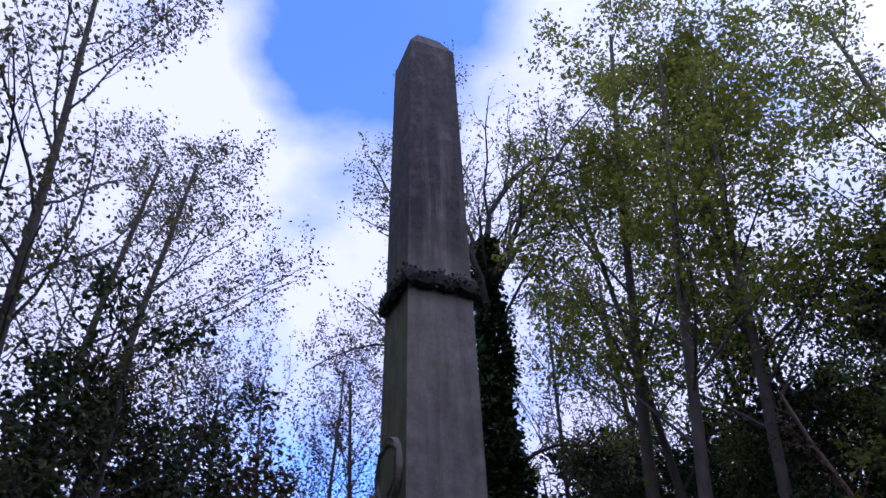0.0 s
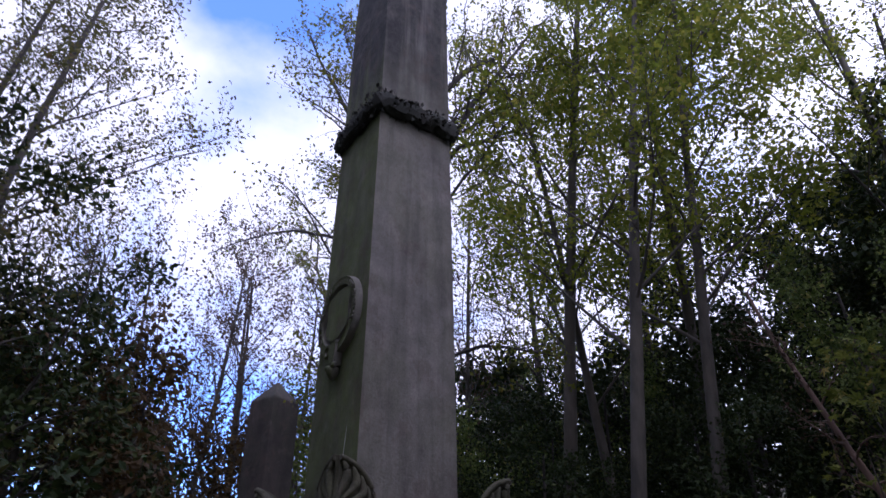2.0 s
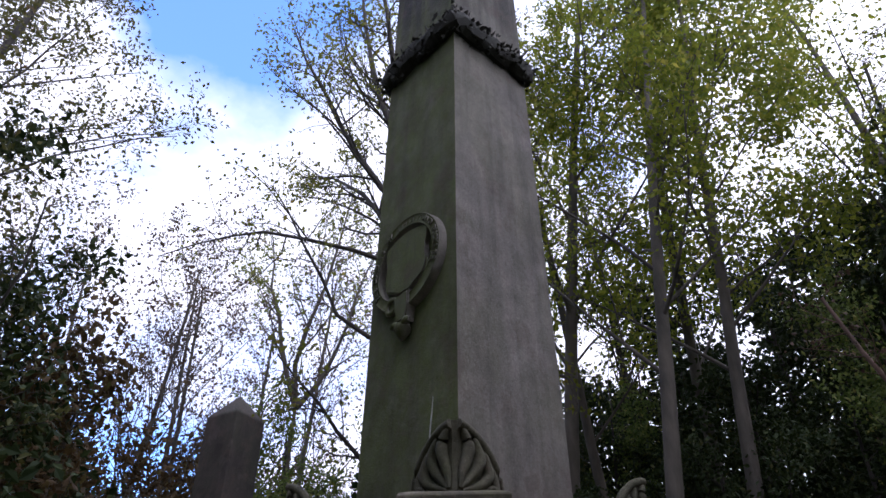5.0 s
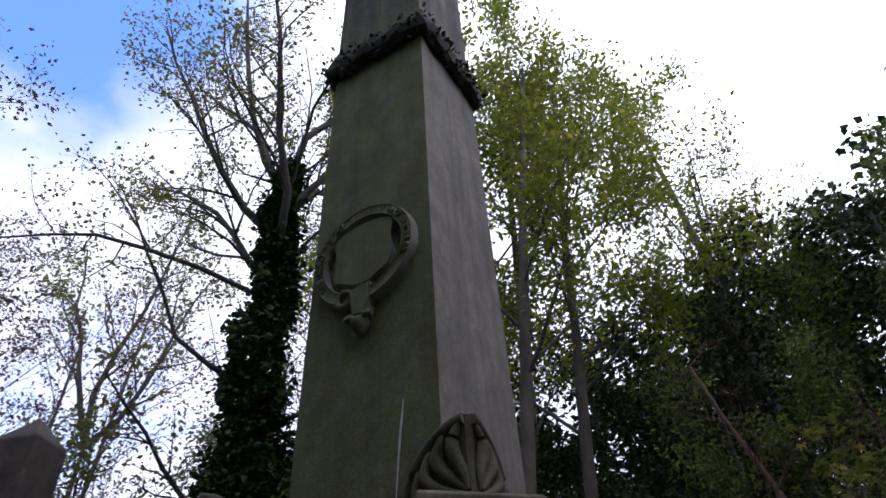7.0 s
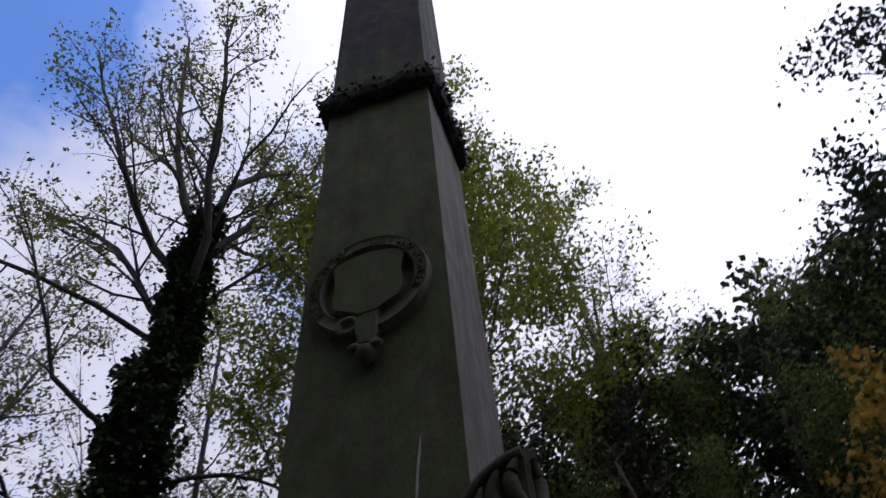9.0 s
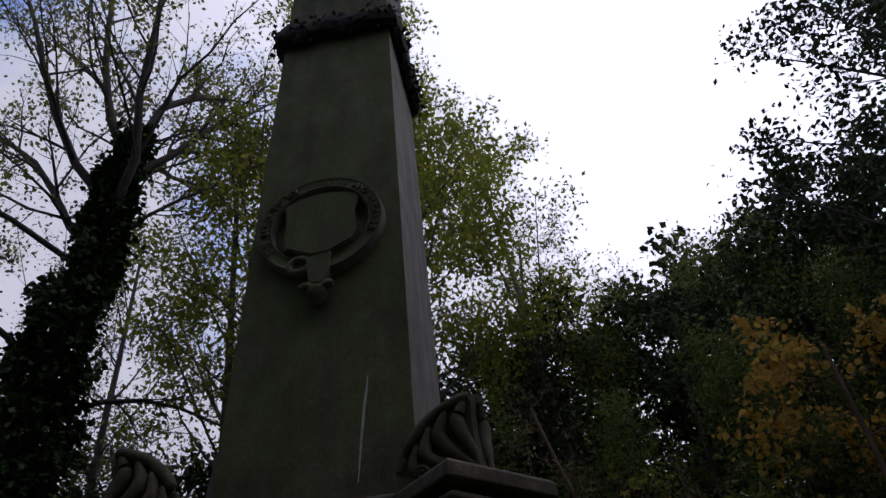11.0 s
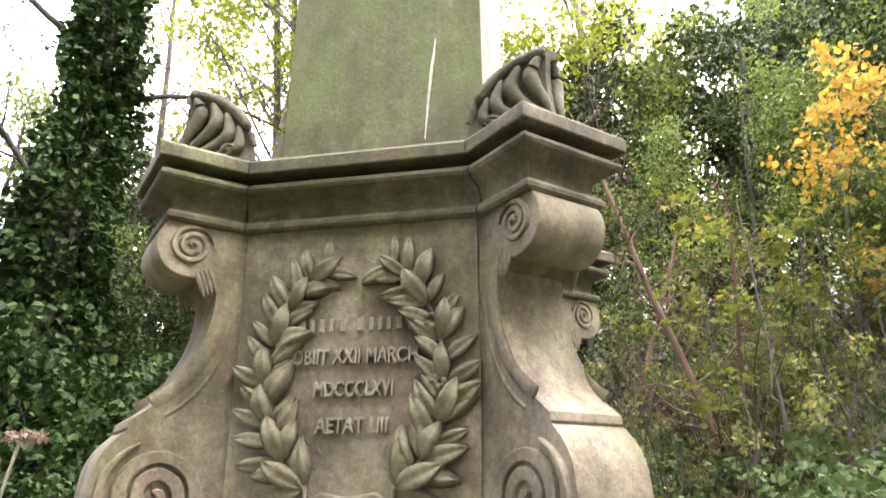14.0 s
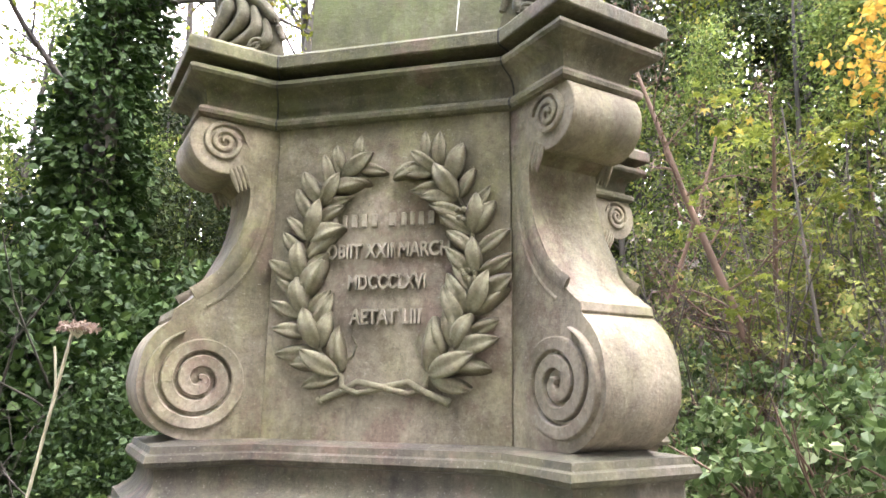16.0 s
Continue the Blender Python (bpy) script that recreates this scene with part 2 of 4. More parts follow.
LEAF_YELLOW = leaf_mat("leaf_autumn_yellow", (0.33, 0.19, 0.03), (0.46, 0.30, 0.055), (0.32, 0.30, 0.07), 0.5)
LEAF_BRAMBLE = leaf_mat("leaf_bramble", (0.03, 0.055, 0.016), (0.105, 0.15, 0.05), (0.25, 0.29, 0.15), 0.35, 0.4)
LEAF_OLIVE = leaf_mat("leaf_olive_autumn", (0.09, 0.10, 0.018), (0.18, 0.185, 0.03), (0.20, 0.15, 0.03), 0.55)
LEAF_RUSSET = leaf_mat("leaf_russet", (0.05, 0.036, 0.016), (0.115, 0.07, 0.03), (0.14, 0.115, 0.035), 0.35)
LEAF_HERB = leaf_mat("leaf_herb_green", (0.07, 0.12, 0.025), (0.16, 0.22, 0.05), (0.26, 0.30, 0.09), 0.4, 0.5)
LEAF_THICKET = leaf_mat("leaf_thicket", (0.09, 0.12, 0.03), (0.26, 0.27, 0.09), (0.38, 0.26, 0.10), 0.5, 0.5)

# ---- mesh helpers ----


def part(name, bm, material, parent, label=""):
    me = bpy.data.meshes.new(name)
    bmesh.ops.recalc_face_normals(bm, faces=bm.faces)
    bm.to_mesh(me)
    bm.free()
    me.materials.append(material)
    ob = new(name, me)
    ob.parent = parent
    return tagged(ob, label)


def smooth(ob, angle=35):
    for p in ob.data.polygons:
        p.use_smooth = True
    ob.data.set_sharp_from_angle(angle=radians(angle))
    return ob


def raw_mesh(name, verts, faces_flat, sides, material, parent=None, soft=False):
    """A mesh from arrays: faces_flat holds vertex numbers, `sides` of them for each face."""
    me = bpy.data.meshes.new(name)
    n = len(faces_flat) // sides
    me.vertices.add(len(verts))
    me.vertices.foreach_set("co", np.asarray(verts, np.float32).ravel())
    me.loops.add(len(faces_flat))
    me.loops.foreach_set("vertex_index", np.asarray(faces_flat, np.int32))
    me.polygons.add(n)
    me.polygons.foreach_set("loop_start", np.arange(0, n * sides, sides, dtype=np.int32))
    me.polygons.foreach_set("use_smooth", np.full(n, soft))
    me.update(calc_edges=True)
    me.materials.append(material)
    ob = new(name, me)
    ob.parent = parent
    return ob


def tube_into(bm, pts, radii, sides=8, squash=1.0, flat_axis=None, closed=False):
    """A tube along points; squash flattens it along flat_axis."""
    pts = [Vector(p) for p in pts]
    rings = []
    n = len(pts)
    for i, p in enumerate(pts):
        a, b = (pts[(i - 1) % n], pts[(i + 1) % n]) if closed else (pts[max(i - 1, 0)], pts[min(i + 1, n - 1)])
        d = (b - a).normalized()
        ref = Vector(flat_axis) if flat_axis else (Vector((0, 0, 1)) if abs(d.z) < 0.9 else Vector((1, 0, 0)))
        s = d.cross(ref).normalized()
        u = s.cross(d).normalized()
        r = radii[i] if hasattr(radii, "__len__") else radii
        rings.append([bm.verts.new(p + s * (math.cos(k * math.tau / sides) * r) + u * (math.sin(k * math.tau / sides) * r * squash)) for k in range(sides)])
    for i in range(n if closed else n - 1):
        a, b = rings[i], rings[(i + 1) % n]
        for k in range(sides):
            bm.faces.new((a[k], a[(k + 1) % sides], b[(k + 1) % sides], b[k]))
    if not closed:
        bm.faces.new(rings[0][::-1])
        bm.faces.new(rings[-1])


def prism_into(bm, outline, place):
    """Closes a solid between two copies of an outline; place(p, 0) and place(p, 1) give the two ends of each corner."""
    a = [bm.verts.new(place(p, 0)) for p in outline]
    b = [bm.verts.new(place(p, 1)) for p in outline]
    fa, fb = bm.faces.new(a), bm.faces.new(b[::-1])
    n = len(outline)
    for i in range(n):
        bm.faces.new((a[i], b[i], b[(i + 1) % n], a[(i + 1) % n]))
    return fa, fb


def arc(cu, cz, r0, r1, a0, a1, n):
    return [(cu + (r0 + (r1 - r0) * i / n) * math.cos(radians(a0 + (a1 - a0) * i / n)),
             cz + (r0 + (r1 - r0) * i / n) * math.sin(radians(a0 + (a1 - a0) * i / n))) for i in range(n + 1)]


# ---- ground ----


def ground_z(x, y):
    rise = 0.22 * np.logaddexp(0, (y - 2.6) * 1.4) / 1.4 + 0.25 * np.logaddexp(0, y + 0.55 * x - 8.5) + 0.14 * np.logaddexp(0, (x - 1.6) * 1.5) / 1.5
    cap = 22 * np.tanh(rise / 22)
    return cap + 0.05 * np.sin(x * 1.7 + 0.4) * np.cos(y * 1.3)


def build_ground():
    near = np.linspace(-30, 30, 121)
    far = np.array([40, 55, 80, 120, 200, 400, 900])
    ax = np.concatenate([-far[::-1], near, far])
    X, Y = np.meshgrid(ax, ax, indexing="ij")
    V = np.stack([X, Y, ground_z(X, Y)], -1).reshape(-1, 3)
    n = len(ax)
    i, j = np.meshgrid(np.arange(n - 1), np.arange(n - 1), indexing="ij")
    a = (i * n + j).ravel()
    F = np.stack([a, a + n, a + n + 1, a + 1], -1).ravel()
    m, t, p = nodes_of("woodland_floor")
    c = blend(t, ramp(t, noise_tex(t, 0.9, 7, 0.6), 0.4, 0.62), (0.05, 0.07, 0.022), (0.085, 0.06, 0.038))
    c = blend(t, times_(t, ramp(t, noise_tex(t, 14, 6, 0.65), 0.5, 0.65), 0.7), c, (0.03, 0.026, 0.018))
    t.links.new(c, p.inputs["Base Color"])
    p.inputs["Roughness"].default_value = 0.95
    relief(t, p, noise_tex(t, 18, 8, 0.7), 0.9, 0.06)
    tagged(raw_mesh("ground", V, F, 4, m, None, True), "woodland floor of earth, grass and leaf litter", "ground", kind="structure")


build_ground()

# ---- the monument ----
D, B, K = 0.472, 0.669, 0.187            # plan of the die: half front, depth, reach of the corner blocks


def plan(o, k=K, d=D, b=B):
    """The sixteen-cornered plan, pushed out by o."""
    q = [(-(d - 0.414 * o), -(b + o)), (d - 0.414 * o, -(b + o)), (d + k, -(b + k + 1.414 * o)), (b + k + 1.414 * o, -(d + k))]
    pts = []
    for n in range(4):
        c, s = (1, 0, -1, 0)[n], (0, 1, 0, -1)[n]
        pts += [(c * x - s * y, s * x + c * y) for x, y in q[1:]] + [(c * (b + o) - s * -(d - 0.414 * o), s * (b + o) + c * -(d - 0.414 * o))]
    return pts


def moulding(profile, k=K):
    bm = bmesh.new()
    rings = [[bm.verts.new((x, y, z)) for x, y in plan(o, k)] for o, z in profile]
    n = len(rings[0])
    for a, b in zip(rings, rings[1:]):
        for i in range(n):
            bm.faces.new((a[i], a[(i + 1) % n], b[(i + 1) % n], b[i]))
    bm.faces.new(rings[0][::-1])
    bm.faces.new(rings[-1])
    return bm


monument = tagged(new("obelisk_monument"), "tall weathered sandstone obelisk on a scrolled pedestal, algae-stained", "monument")
part("foundation_step", moulding([(0.52, -0.3), (0.52, 0.36), (0.50, 0.38), (0.30, 0.40)]), STONE_BASE, monument)
part("plinth", moulding([(0.30, 0.38), (0.30, 0.86), (0.28, 0.90), (0.20, 0.96), (0.165, 1.04), (0.16, 1.17)]), STONE_BASE, monument)
smooth(part("base_moulding", moulding([(0.15, 1.172), (0.15, 1.205), (0.135, 1.21), (0.10, 1.235), (0.082, 1.265), (0.08, 1.30), (0.088, 1.315), (0.112, 1.322),
                                       (0.122, 1.338), (0.116, 1.358), (0.104, 1.364), (0.10, 1.385), (0.0, 1.40)]), STONE_BASE, monument), 40)
part("die", moulding([(-0.026, 1.385), (-0.016, 1.40), (-0.016, 2.585)], 0.03), STONE, monument, "smooth panel faces between the scrolls")
for n in range(4):
    bm = bmesh.new()
    bmesh.ops.create_cube(bm, size=1, matrix=Matrix.Translation((0, -B + 0.005, 1.98)) @ Matrix.Diagonal((2 * D - 0.036, 0.03, 1.17, 1)))
    bmesh.ops.bevel(bm, geom=list(bm.edges), offset=0.004, segments=1, affect="EDGES")
    part("panel", bm, STONE, monument).matrix_basis = pose(0, 0, 0, 0, 0, 90 * n)
FB = B + 0.010
CORNICE = [(0.0, 2.556), (0.030, 2.558), (0.040, 2.568), (0.042, 2.582), (0.033, 2.597), (0.010, 2.601), (0.008, 2.618), (0.010, 2.640), (0.018, 2.662), (0.036, 2.680),
           (0.066, 2.692), (0.084, 2.702), (0.091, 2.714), (0.089, 2.728), (0.074, 2.738), (0.012, 2.740), (0.010, 2.772), (0.101, 2.773), (0.105, 2.778), (0.105, 2.822), (0.100, 2.830), (0.090, 2.838), (0.05, 2.852), (-0.06, 2.868)]
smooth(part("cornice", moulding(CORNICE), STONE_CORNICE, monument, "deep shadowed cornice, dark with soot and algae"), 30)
# open joints between the cornice blocks
for i in range(16):
    if i % 4 in (0, 3):
        bm = bmesh.new()
        tube_into(bm, [(*plan(o + 0.0005)[i], z) for o, z in CORNICE[1:-2]], 0.004, 6, 1.0, (0.31, 0.95, 0.05))
        part("joint", bm, STONE_DARK, monument, "narrow black joint")

# scroll consoles on the four corners, built along the diagonal (x outwards)
HALF_W = 0.152


def console_outline():
    lo = arc(1.028, 1.603, 0.210, 0.196, -96, 4, 14) + arc(1.028, 1.603, 0.196, 0.224, 12, 64, 7)
    notch = [(1.134, 1.812), (1.130, 1.838), (1.078, 1.874)]
    hollow = [(1.040, 1.908), (1.000, 1.956), (0.960, 2.045), (0.930, 2.105), (0.910, 2.17), (0.898, 2.235), (0.893, 2.30), (0.900, 2.335)]
    hi = arc(1.005, 2.474, 0.122, 0.126, -118, 84, 18)
    return [(0.72, 1.392)] + lo + notch + hollow + hi + [(0.72, 2.60)]


def console_mesh():
    bm = bmesh.new()
    caps = prism_into(bm, console_outline(), lambda p, e: (p[0], (2 * e - 1) * HALF_W, p[1]))
    rim = {e for f in caps for e in f.edges}
    bmesh.ops.bevel(bm, geom=list(rim), offset=0.0035, segments=1, affect="EDGES", clamp_overlap=True)
    bmesh.ops.triangulate(bm, faces=[f for f in bm.faces if len(f.verts) > 8])
    return bm


def spiral_mesh(cu, cz, r, turns, start, side, wide, high):
    """A flat raised band that winds inwards and leaves a narrow groove between its turns."""
    bm = bmesh.new()
    n = int(turns * 30)
    rows = []
    for i in range(n + 1):
        f = i / n
        rr = (r - wide - 0.004) * (1 - f) + 0.004
        a = start - f * turns * math.tau
        w = wide * min(1.0, 0.2 + f * 9) * min(1.0, 0.35 + (1 - f) * 4)
        c, d = math.cos(a), math.sin(a)
        rows.append([bm.verts.new((cu + (rr + q) * c, side * (HALF_W - 0.001 + h), cz + (rr + q) * d))
                     for q, h in ((-w, 0.0), (-w + 0.002, high - 0.003), (-w + 0.006, high), (w - 0.006, high), (w - 0.002, high - 0.003), (w, 0.0))])
    for p, q in zip(rows, rows[1:]):
        for k in range(5):
            bm.faces.new((p[k], q[k], q[k + 1], p[k + 1]))
    bm.faces.new(rows[0])
    bm.faces.new(rows[-1][::-1])
    return bm


def edge_band_mesh(side):
    bm = bmesh.new()
    pts = [(0.862, 2.33), (0.860, 2.27), (0.866, 2.215), (0.880, 2.15), (0.902, 2.085), (0.933, 2.025), (0.975, 1.97), (1.022, 1.927), (1.07, 1.895)]
    tube_into(bm, [(u, side * (HALF_W - 0.001), z) for u, z in pts], 0.026, 8, 0.3, (0, 1, 0))
    pts = [(0.815, 2.42), (0.812, 2.33), (0.815, 2.24), (0.828, 2.16), (0.85, 2.08), (0.882, 2.005), (0.925, 1.94), (0.972, 1.89), (1.02, 1.855)]
    tube_into(bm, [(u, side * (HALF_W - 0.001), z) for u, z in pts], 0.009, 6, 0.7, (0, 1, 0))
    return bm


def husk_mesh(side):
    bm = bmesh.new()
    for i in range(4):
        u0, z0 = 0.925 + 0.014 * i, 2.395 - 0.008 * i
        pts = [(u0 + 0.01 - 0.012 * k, side * (HALF_W + 0.003), z0 - 0.028 * k) for k in range(4)]
        tube_into(bm, pts, [0.006, 0.010, 0.009, 0.003], 6, 0.8, (0, 1, 0))
    return bm


def ear_lean(h, s):
    """The outer edge is hollow and draws in towards its tip."""
    f = h / 0.335
    return (0.028 * f * f - 0.060 * f) * (1 - s)


def ear_mesh():
    bm = bmesh.new()
    cols, n = [], 12
    for i in range(n + 1):
        s = i / n
        u, v = 1.09 - 0.27 * s, 0.012 + 0.205 * s
        h = 0.335 * math.sqrt(max(0.0, 1 - (s ** 1.7))) + 0.012
        rows = []
        for j in range(5):
            f = j / 4
            dip = 0.016 * math.sin(math.pi * f) * (1 - s)
            rows.append((bm.verts.new((u + ear_lean(h * f, s) - dip, v, 2.845 + h * f)), bm.verts.new((u + ear_lean(h * f, s) - dip, -v, 2.845 + h * f))))
        cols.append(rows)
    for a, b in zip(cols, cols[1:]):
        for j in range(4):
            bm.faces.new((a[j][0], b[j][0], b[j + 1][0], a[j + 1][0]))
            bm.faces.new((a[j][1], a[j + 1][1], b[j + 1][1], b[j][1]))
        bm.faces.new((a[4][0], b[4][0], b[4][1], a[4][1]))
        bm.faces.new((a[0][0], a[0][1], b[0][1], b[0][0]))
    for c in (cols[0], cols[-1]):
        for j in range(4):
            bm.faces.new((c[j][0], c[j + 1][0], c[j + 1][1], c[j][1]))
    return bm


def ear_top(s):
    return 0.335 * math.sqrt(max(0.0, 1 - s ** 1.7))


def on_ear(s, h, side, out=0.0):
    return (1.09 - 0.27 * s + ear_lean(h, s) + out * 0.6, side * (0.012 + 0.205 * s + out * 0.8), 2.845 + h)


def glide(way, n):
    """Points on a smooth curve through the corners of a way."""
    p = [way[0]] + list(way) + [way[-1]]
    out = []
    for i in range(n + 1):
        f = i / n * (len(way) - 1)
        k = min(int(f), len(way) - 2)
        f -= k
        a, b, c, d = p[k:k + 4]
        out.append(tuple(0.5 * (2 * b[m] + (c[m] - a[m]) * f + (2 * a[m] - 5 * b[m] + 4 * c[m] - d[m]) * f * f + (3 * b[m] - a[m] - 3 * c[m] + d[m]) * f ** 3) for m in (0, 1)))
    return out


def ear_lobes(side):
    """Flame-like lobes that sweep inwards from the outer foot of the ear and turn up to a point, a broad plain rim and a curl."""
    meshes = []
    for way, swell in ((((0.03, 0.03), (0.06, 0.10), (0.17, 0.18), (0.20, 0.24), (0.08, 0.312)), 0.029), (((0.04, 0.03), (0.22, 0.085), (0.40, 0.15), (0.44, 0.20), (0.33, 0.283)), 0.029),
                       (((0.06, 0.02), (0.33, 0.05), (0.57, 0.095), (0.63, 0.14), (0.55, 0.232)), 0.027), (((0.10, 0.012), (0.42, 0.022), (0.70, 0.05), (0.78, 0.085), (0.73, 0.168)), 0.022)):
        bm = bmesh.new()
        line = glide(way, 18)
        rad = [swell * (0.32 + 0.75 * math.sin(math.pi * min(1.0, (i / 18) ** 1.5)) if i < 18 else 0.12) for i in range(19)]
        tube_into(bm, [on_ear(max(0.02, min(s, 0.9)), h, side, 0.010) for s, h in line], rad, 8)
        meshes.append(("leaf_lobe", bm))
    bm = bmesh.new()
    pts = [on_ear(0.02 + 0.95 * i / 16, ear_top(0.02 + 0.95 * i / 16) - 0.004, side, 0.002) for i in range(17)]
    tube_into(bm, pts, [0.024] * 13 + [0.023, 0.021, 0.017, 0.012], 8)
    meshes.append(("rim", bm))
    bm = bmesh.new()
    pts = [on_ear(0.66 + 0.10 * (1 - i / 24) * math.cos(i * 0.42), 0.040 + 0.034 * (1 - i / 24) * math.sin(i * 0.42), side, 0.024) for i in range(24)]
    tube_into(bm, pts, 0.010, 6)
    meshes.append(("curl", bm))
    return meshes


def build_corner():
    con = smooth(part("scroll_console", console_mesh(), STONE, monument), 32)
    for side in (-1, 1):
        smooth(part("lower_volute", spiral_mesh(1.028, 1.600, 0.194, 3.0, radians(70), side, 0.0225, 0.022), STONE, con), 30)
        smooth(part("upper_volute", spiral_mesh(1.005, 2.474, 0.090, 2.6, radians(170), side, 0.0108, 0.014), STONE, con), 30)
        smooth(part("edge_band", edge_band_mesh(side), STONE, con), 60)
        smooth(part("husk", husk_mesh(side), STONE, con), 60)
    ear = smooth(part("corner_ornament", ear_mesh(), STONE_EAR, monument, "sooty carved flame-leaf corner ornament"), 40)
    for side in (-1, 1):
        for nm, bm in ear_lobes(side):
            smooth(part(nm, bm, STONE_EAR, ear), 70)
    return con, ear


for thing in build_corner():
    thing.matrix_basis = pose(0, 0, 0, 0, 0, -45)
    for a in (45, 135, 225):
        copy_thing(thing, pose(0, 0, 0, 0, 0, a))

# the shaft
TOP_Z = 11.3


def half(z):
    return 0.419 - 0.0101 * (z - 6.57)


def shaft_mesh():
    bm = bmesh.new()
    levels = [(half(z), z) for z in np.linspace(2.86, TOP_Z, 15)] + [(0.20, TOP_Z + 0.40), (0.15, TOP_Z + 0.48), (0.07, TOP_Z + 0.52)]
    rings = [[bm.verts.new((sx * h, sy * h, z)) for sx, sy in ((-1, -1), (1, -1), (1, 1), (-1, 1))] for h, z in levels]
    for a, b in zip(rings, rings[1:]):
        for i in range(4):
            bm.faces.new((a[i], a[(i + 1) % 4], b[(i + 1) % 4], b[i]))
    bm.faces.new(rings[0][::-1])
    bm.faces.new(rings[-1])
    corner = [e for e in bm.edges if abs(e.verts[0].co.z - e.verts[1].co.z) > 0.1]
    bmesh.ops.bevel(bm, geom=corner, offset=0.008, segments=2, affect="EDGES")
    return bm


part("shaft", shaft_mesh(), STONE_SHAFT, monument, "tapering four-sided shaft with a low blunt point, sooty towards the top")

bm = bmesh.new()
run = [(0.200, 3.03, 0.002), (0.206, 3.12, 0.004), (0.213, 3.22, 0.006), (0.226, 3.38, 0.007), (0.236, 3.46, 0.006), (0.243, 3.54, 0.002)]
left = [bm.verts.new((x - w, -half(z) - 0.002, z)) for x, z, w in run]
right = [bm.verts.new((x + w, -half(z) - 0.002, z)) for x, z, w in run]
for i in range(len(run) - 1):
    bm.faces.new((left[i], right[i], right[i + 1], left[i + 1]))
lime, lt, lp = nodes_of("lime_run")
lt.links.new(blend(lt, ramp(lt, noise_tex(lt, 40, 4), 0.4, 0.6), (0.55, 0.55, 0.48), (0.38, 0.38, 0.30)), lp.inputs["Base Color"])
lp.inputs["Roughness"].default_value = 0.85
part("lime_streak", bm, lime, monument, "thin pale lime run-off streak")

# the garland round the shaft
rng = np.random.default_rng(4)
GZ = 6.77
bm = bmesh.new()
hg = half(GZ) + 0.012
loop = []
for n in range(4):
    for f in np.linspace(0, 1, 14, endpoint=False):
        x, y = [(-1 + 2 * f, -1), (1, -1 + 2 * f), (1 - 2 * f, 1), (-1, 1 - 2 * f)][n]
        loop.append((x * hg, y * hg, GZ + 0.02 * math.sin(f * math.tau * 3)))
tube_into(bm, loop, 0.085, 10, 1.5, None, True)
for v in bm.verts:
    v.co += Vector(noise.noise_vector(v.co * 9)) * 0.025
garland = part("garland", bm, STONE_DARK, monument, "carved leaf garland, black with soot and moss")


def blades(centres, ways, size, width, jitter, gen):
    """Leaf blades at centres: four-cornered, folded along the midrib."""
    n = len(centres)
    ways = ways / np.linalg.norm(ways, axis=1, keepdims=True)
    ref = gen.normal(size=(n, 3))
    side = np.cross(ways, ref)
    side /= np.linalg.norm(side, axis=1, keepdims=True) + 1e-9
    up = np.cross(side, ways)
    ln = (size * (1 + jitter * gen.uniform(-1, 1, n)))[:, None]
    base = centres
    mid = centres + ways * ln * 0.45 + up * ln * 0.06
    V = np.stack([base, mid + side * ln * width, centres + ways * ln - up * ln * 0.05, mid - side * ln * width], 1)
    return V.reshape(-1, 3), np.arange(n * 4)


def full_blades(centres, ways, size, width, jitter, gen):
    """Leaves with a fuller outline, folded along the midrib: two four-cornered halves each."""
    n = len(centres)
    ways = ways / np.linalg.norm(ways, axis=1, keepdims=True)
    side = np.cross(ways, gen.normal(size=(n, 3)))
    side /= np.linalg.norm(side, axis=1, keepdims=True) + 1e-9
    up = np.cross(side, ways)
    ln = (size * (1 + jitter * gen.uniform(-1, 1, n)))[:, None]
    low, high = centres + ways * ln * 0.28 + up * ln * 0.09, centres + ways * ln * 0.66 + up * ln * 0.08
    V = np.stack([centres, low + side * ln * width, high + side * ln * width * 0.8, centres + ways * ln - up * ln * 0.08,
                  high - side * ln * width * 0.8, low - side * ln * width], 1)
    F = (np.arange(n)[:, None] * 6 + np.array((0, 1, 2, 3, 0, 3, 4, 5))).ravel()
    return V.reshape(-1, 3), F


def palm_blades(centres, ways, size, width, jitter, gen):
    """Five-lobed leaves: a kite for each lobe round the leaf's foot, drooping at the tips."""
    n = len(centres)
    ways = ways / np.linalg.norm(ways, axis=1, keepdims=True)
    side = np.cross(ways, gen.normal(size=(n, 3)) * 0.35 + (0, 0, 1.0))
    side /= np.linalg.norm(side, axis=1, keepdims=True) + 1e-9
    up = np.cross(side, ways)
    ln = (size * (1 + jitter * gen.uniform(-1, 1, n)))[:, None]

    def at(a, r, sink):
        return centres + ln * r * (ways * math.cos(a) + side * math.sin(a)) - up * ln * sink

    ring = [at(-2.1, 0.30, 0.0)]
    for a, r in ((-1.6, 0.52), (-0.78, 0.78), (0.0, 1.0), (0.78, 0.78), (1.6, 0.52)):
        ring += [at(a, r, 0.14 * r), at(a + 0.40, 0.42, -0.03)]
    V = np.stack([centres] + ring, 1)
    F = (np.arange(n)[:, None] * 12 + np.array([(0, 1 + 2 * k, 2 + 2 * k, 3 + 2 * k) for k in range(5)]).ravel()).ravel()
    return V.reshape(-1, 3), F


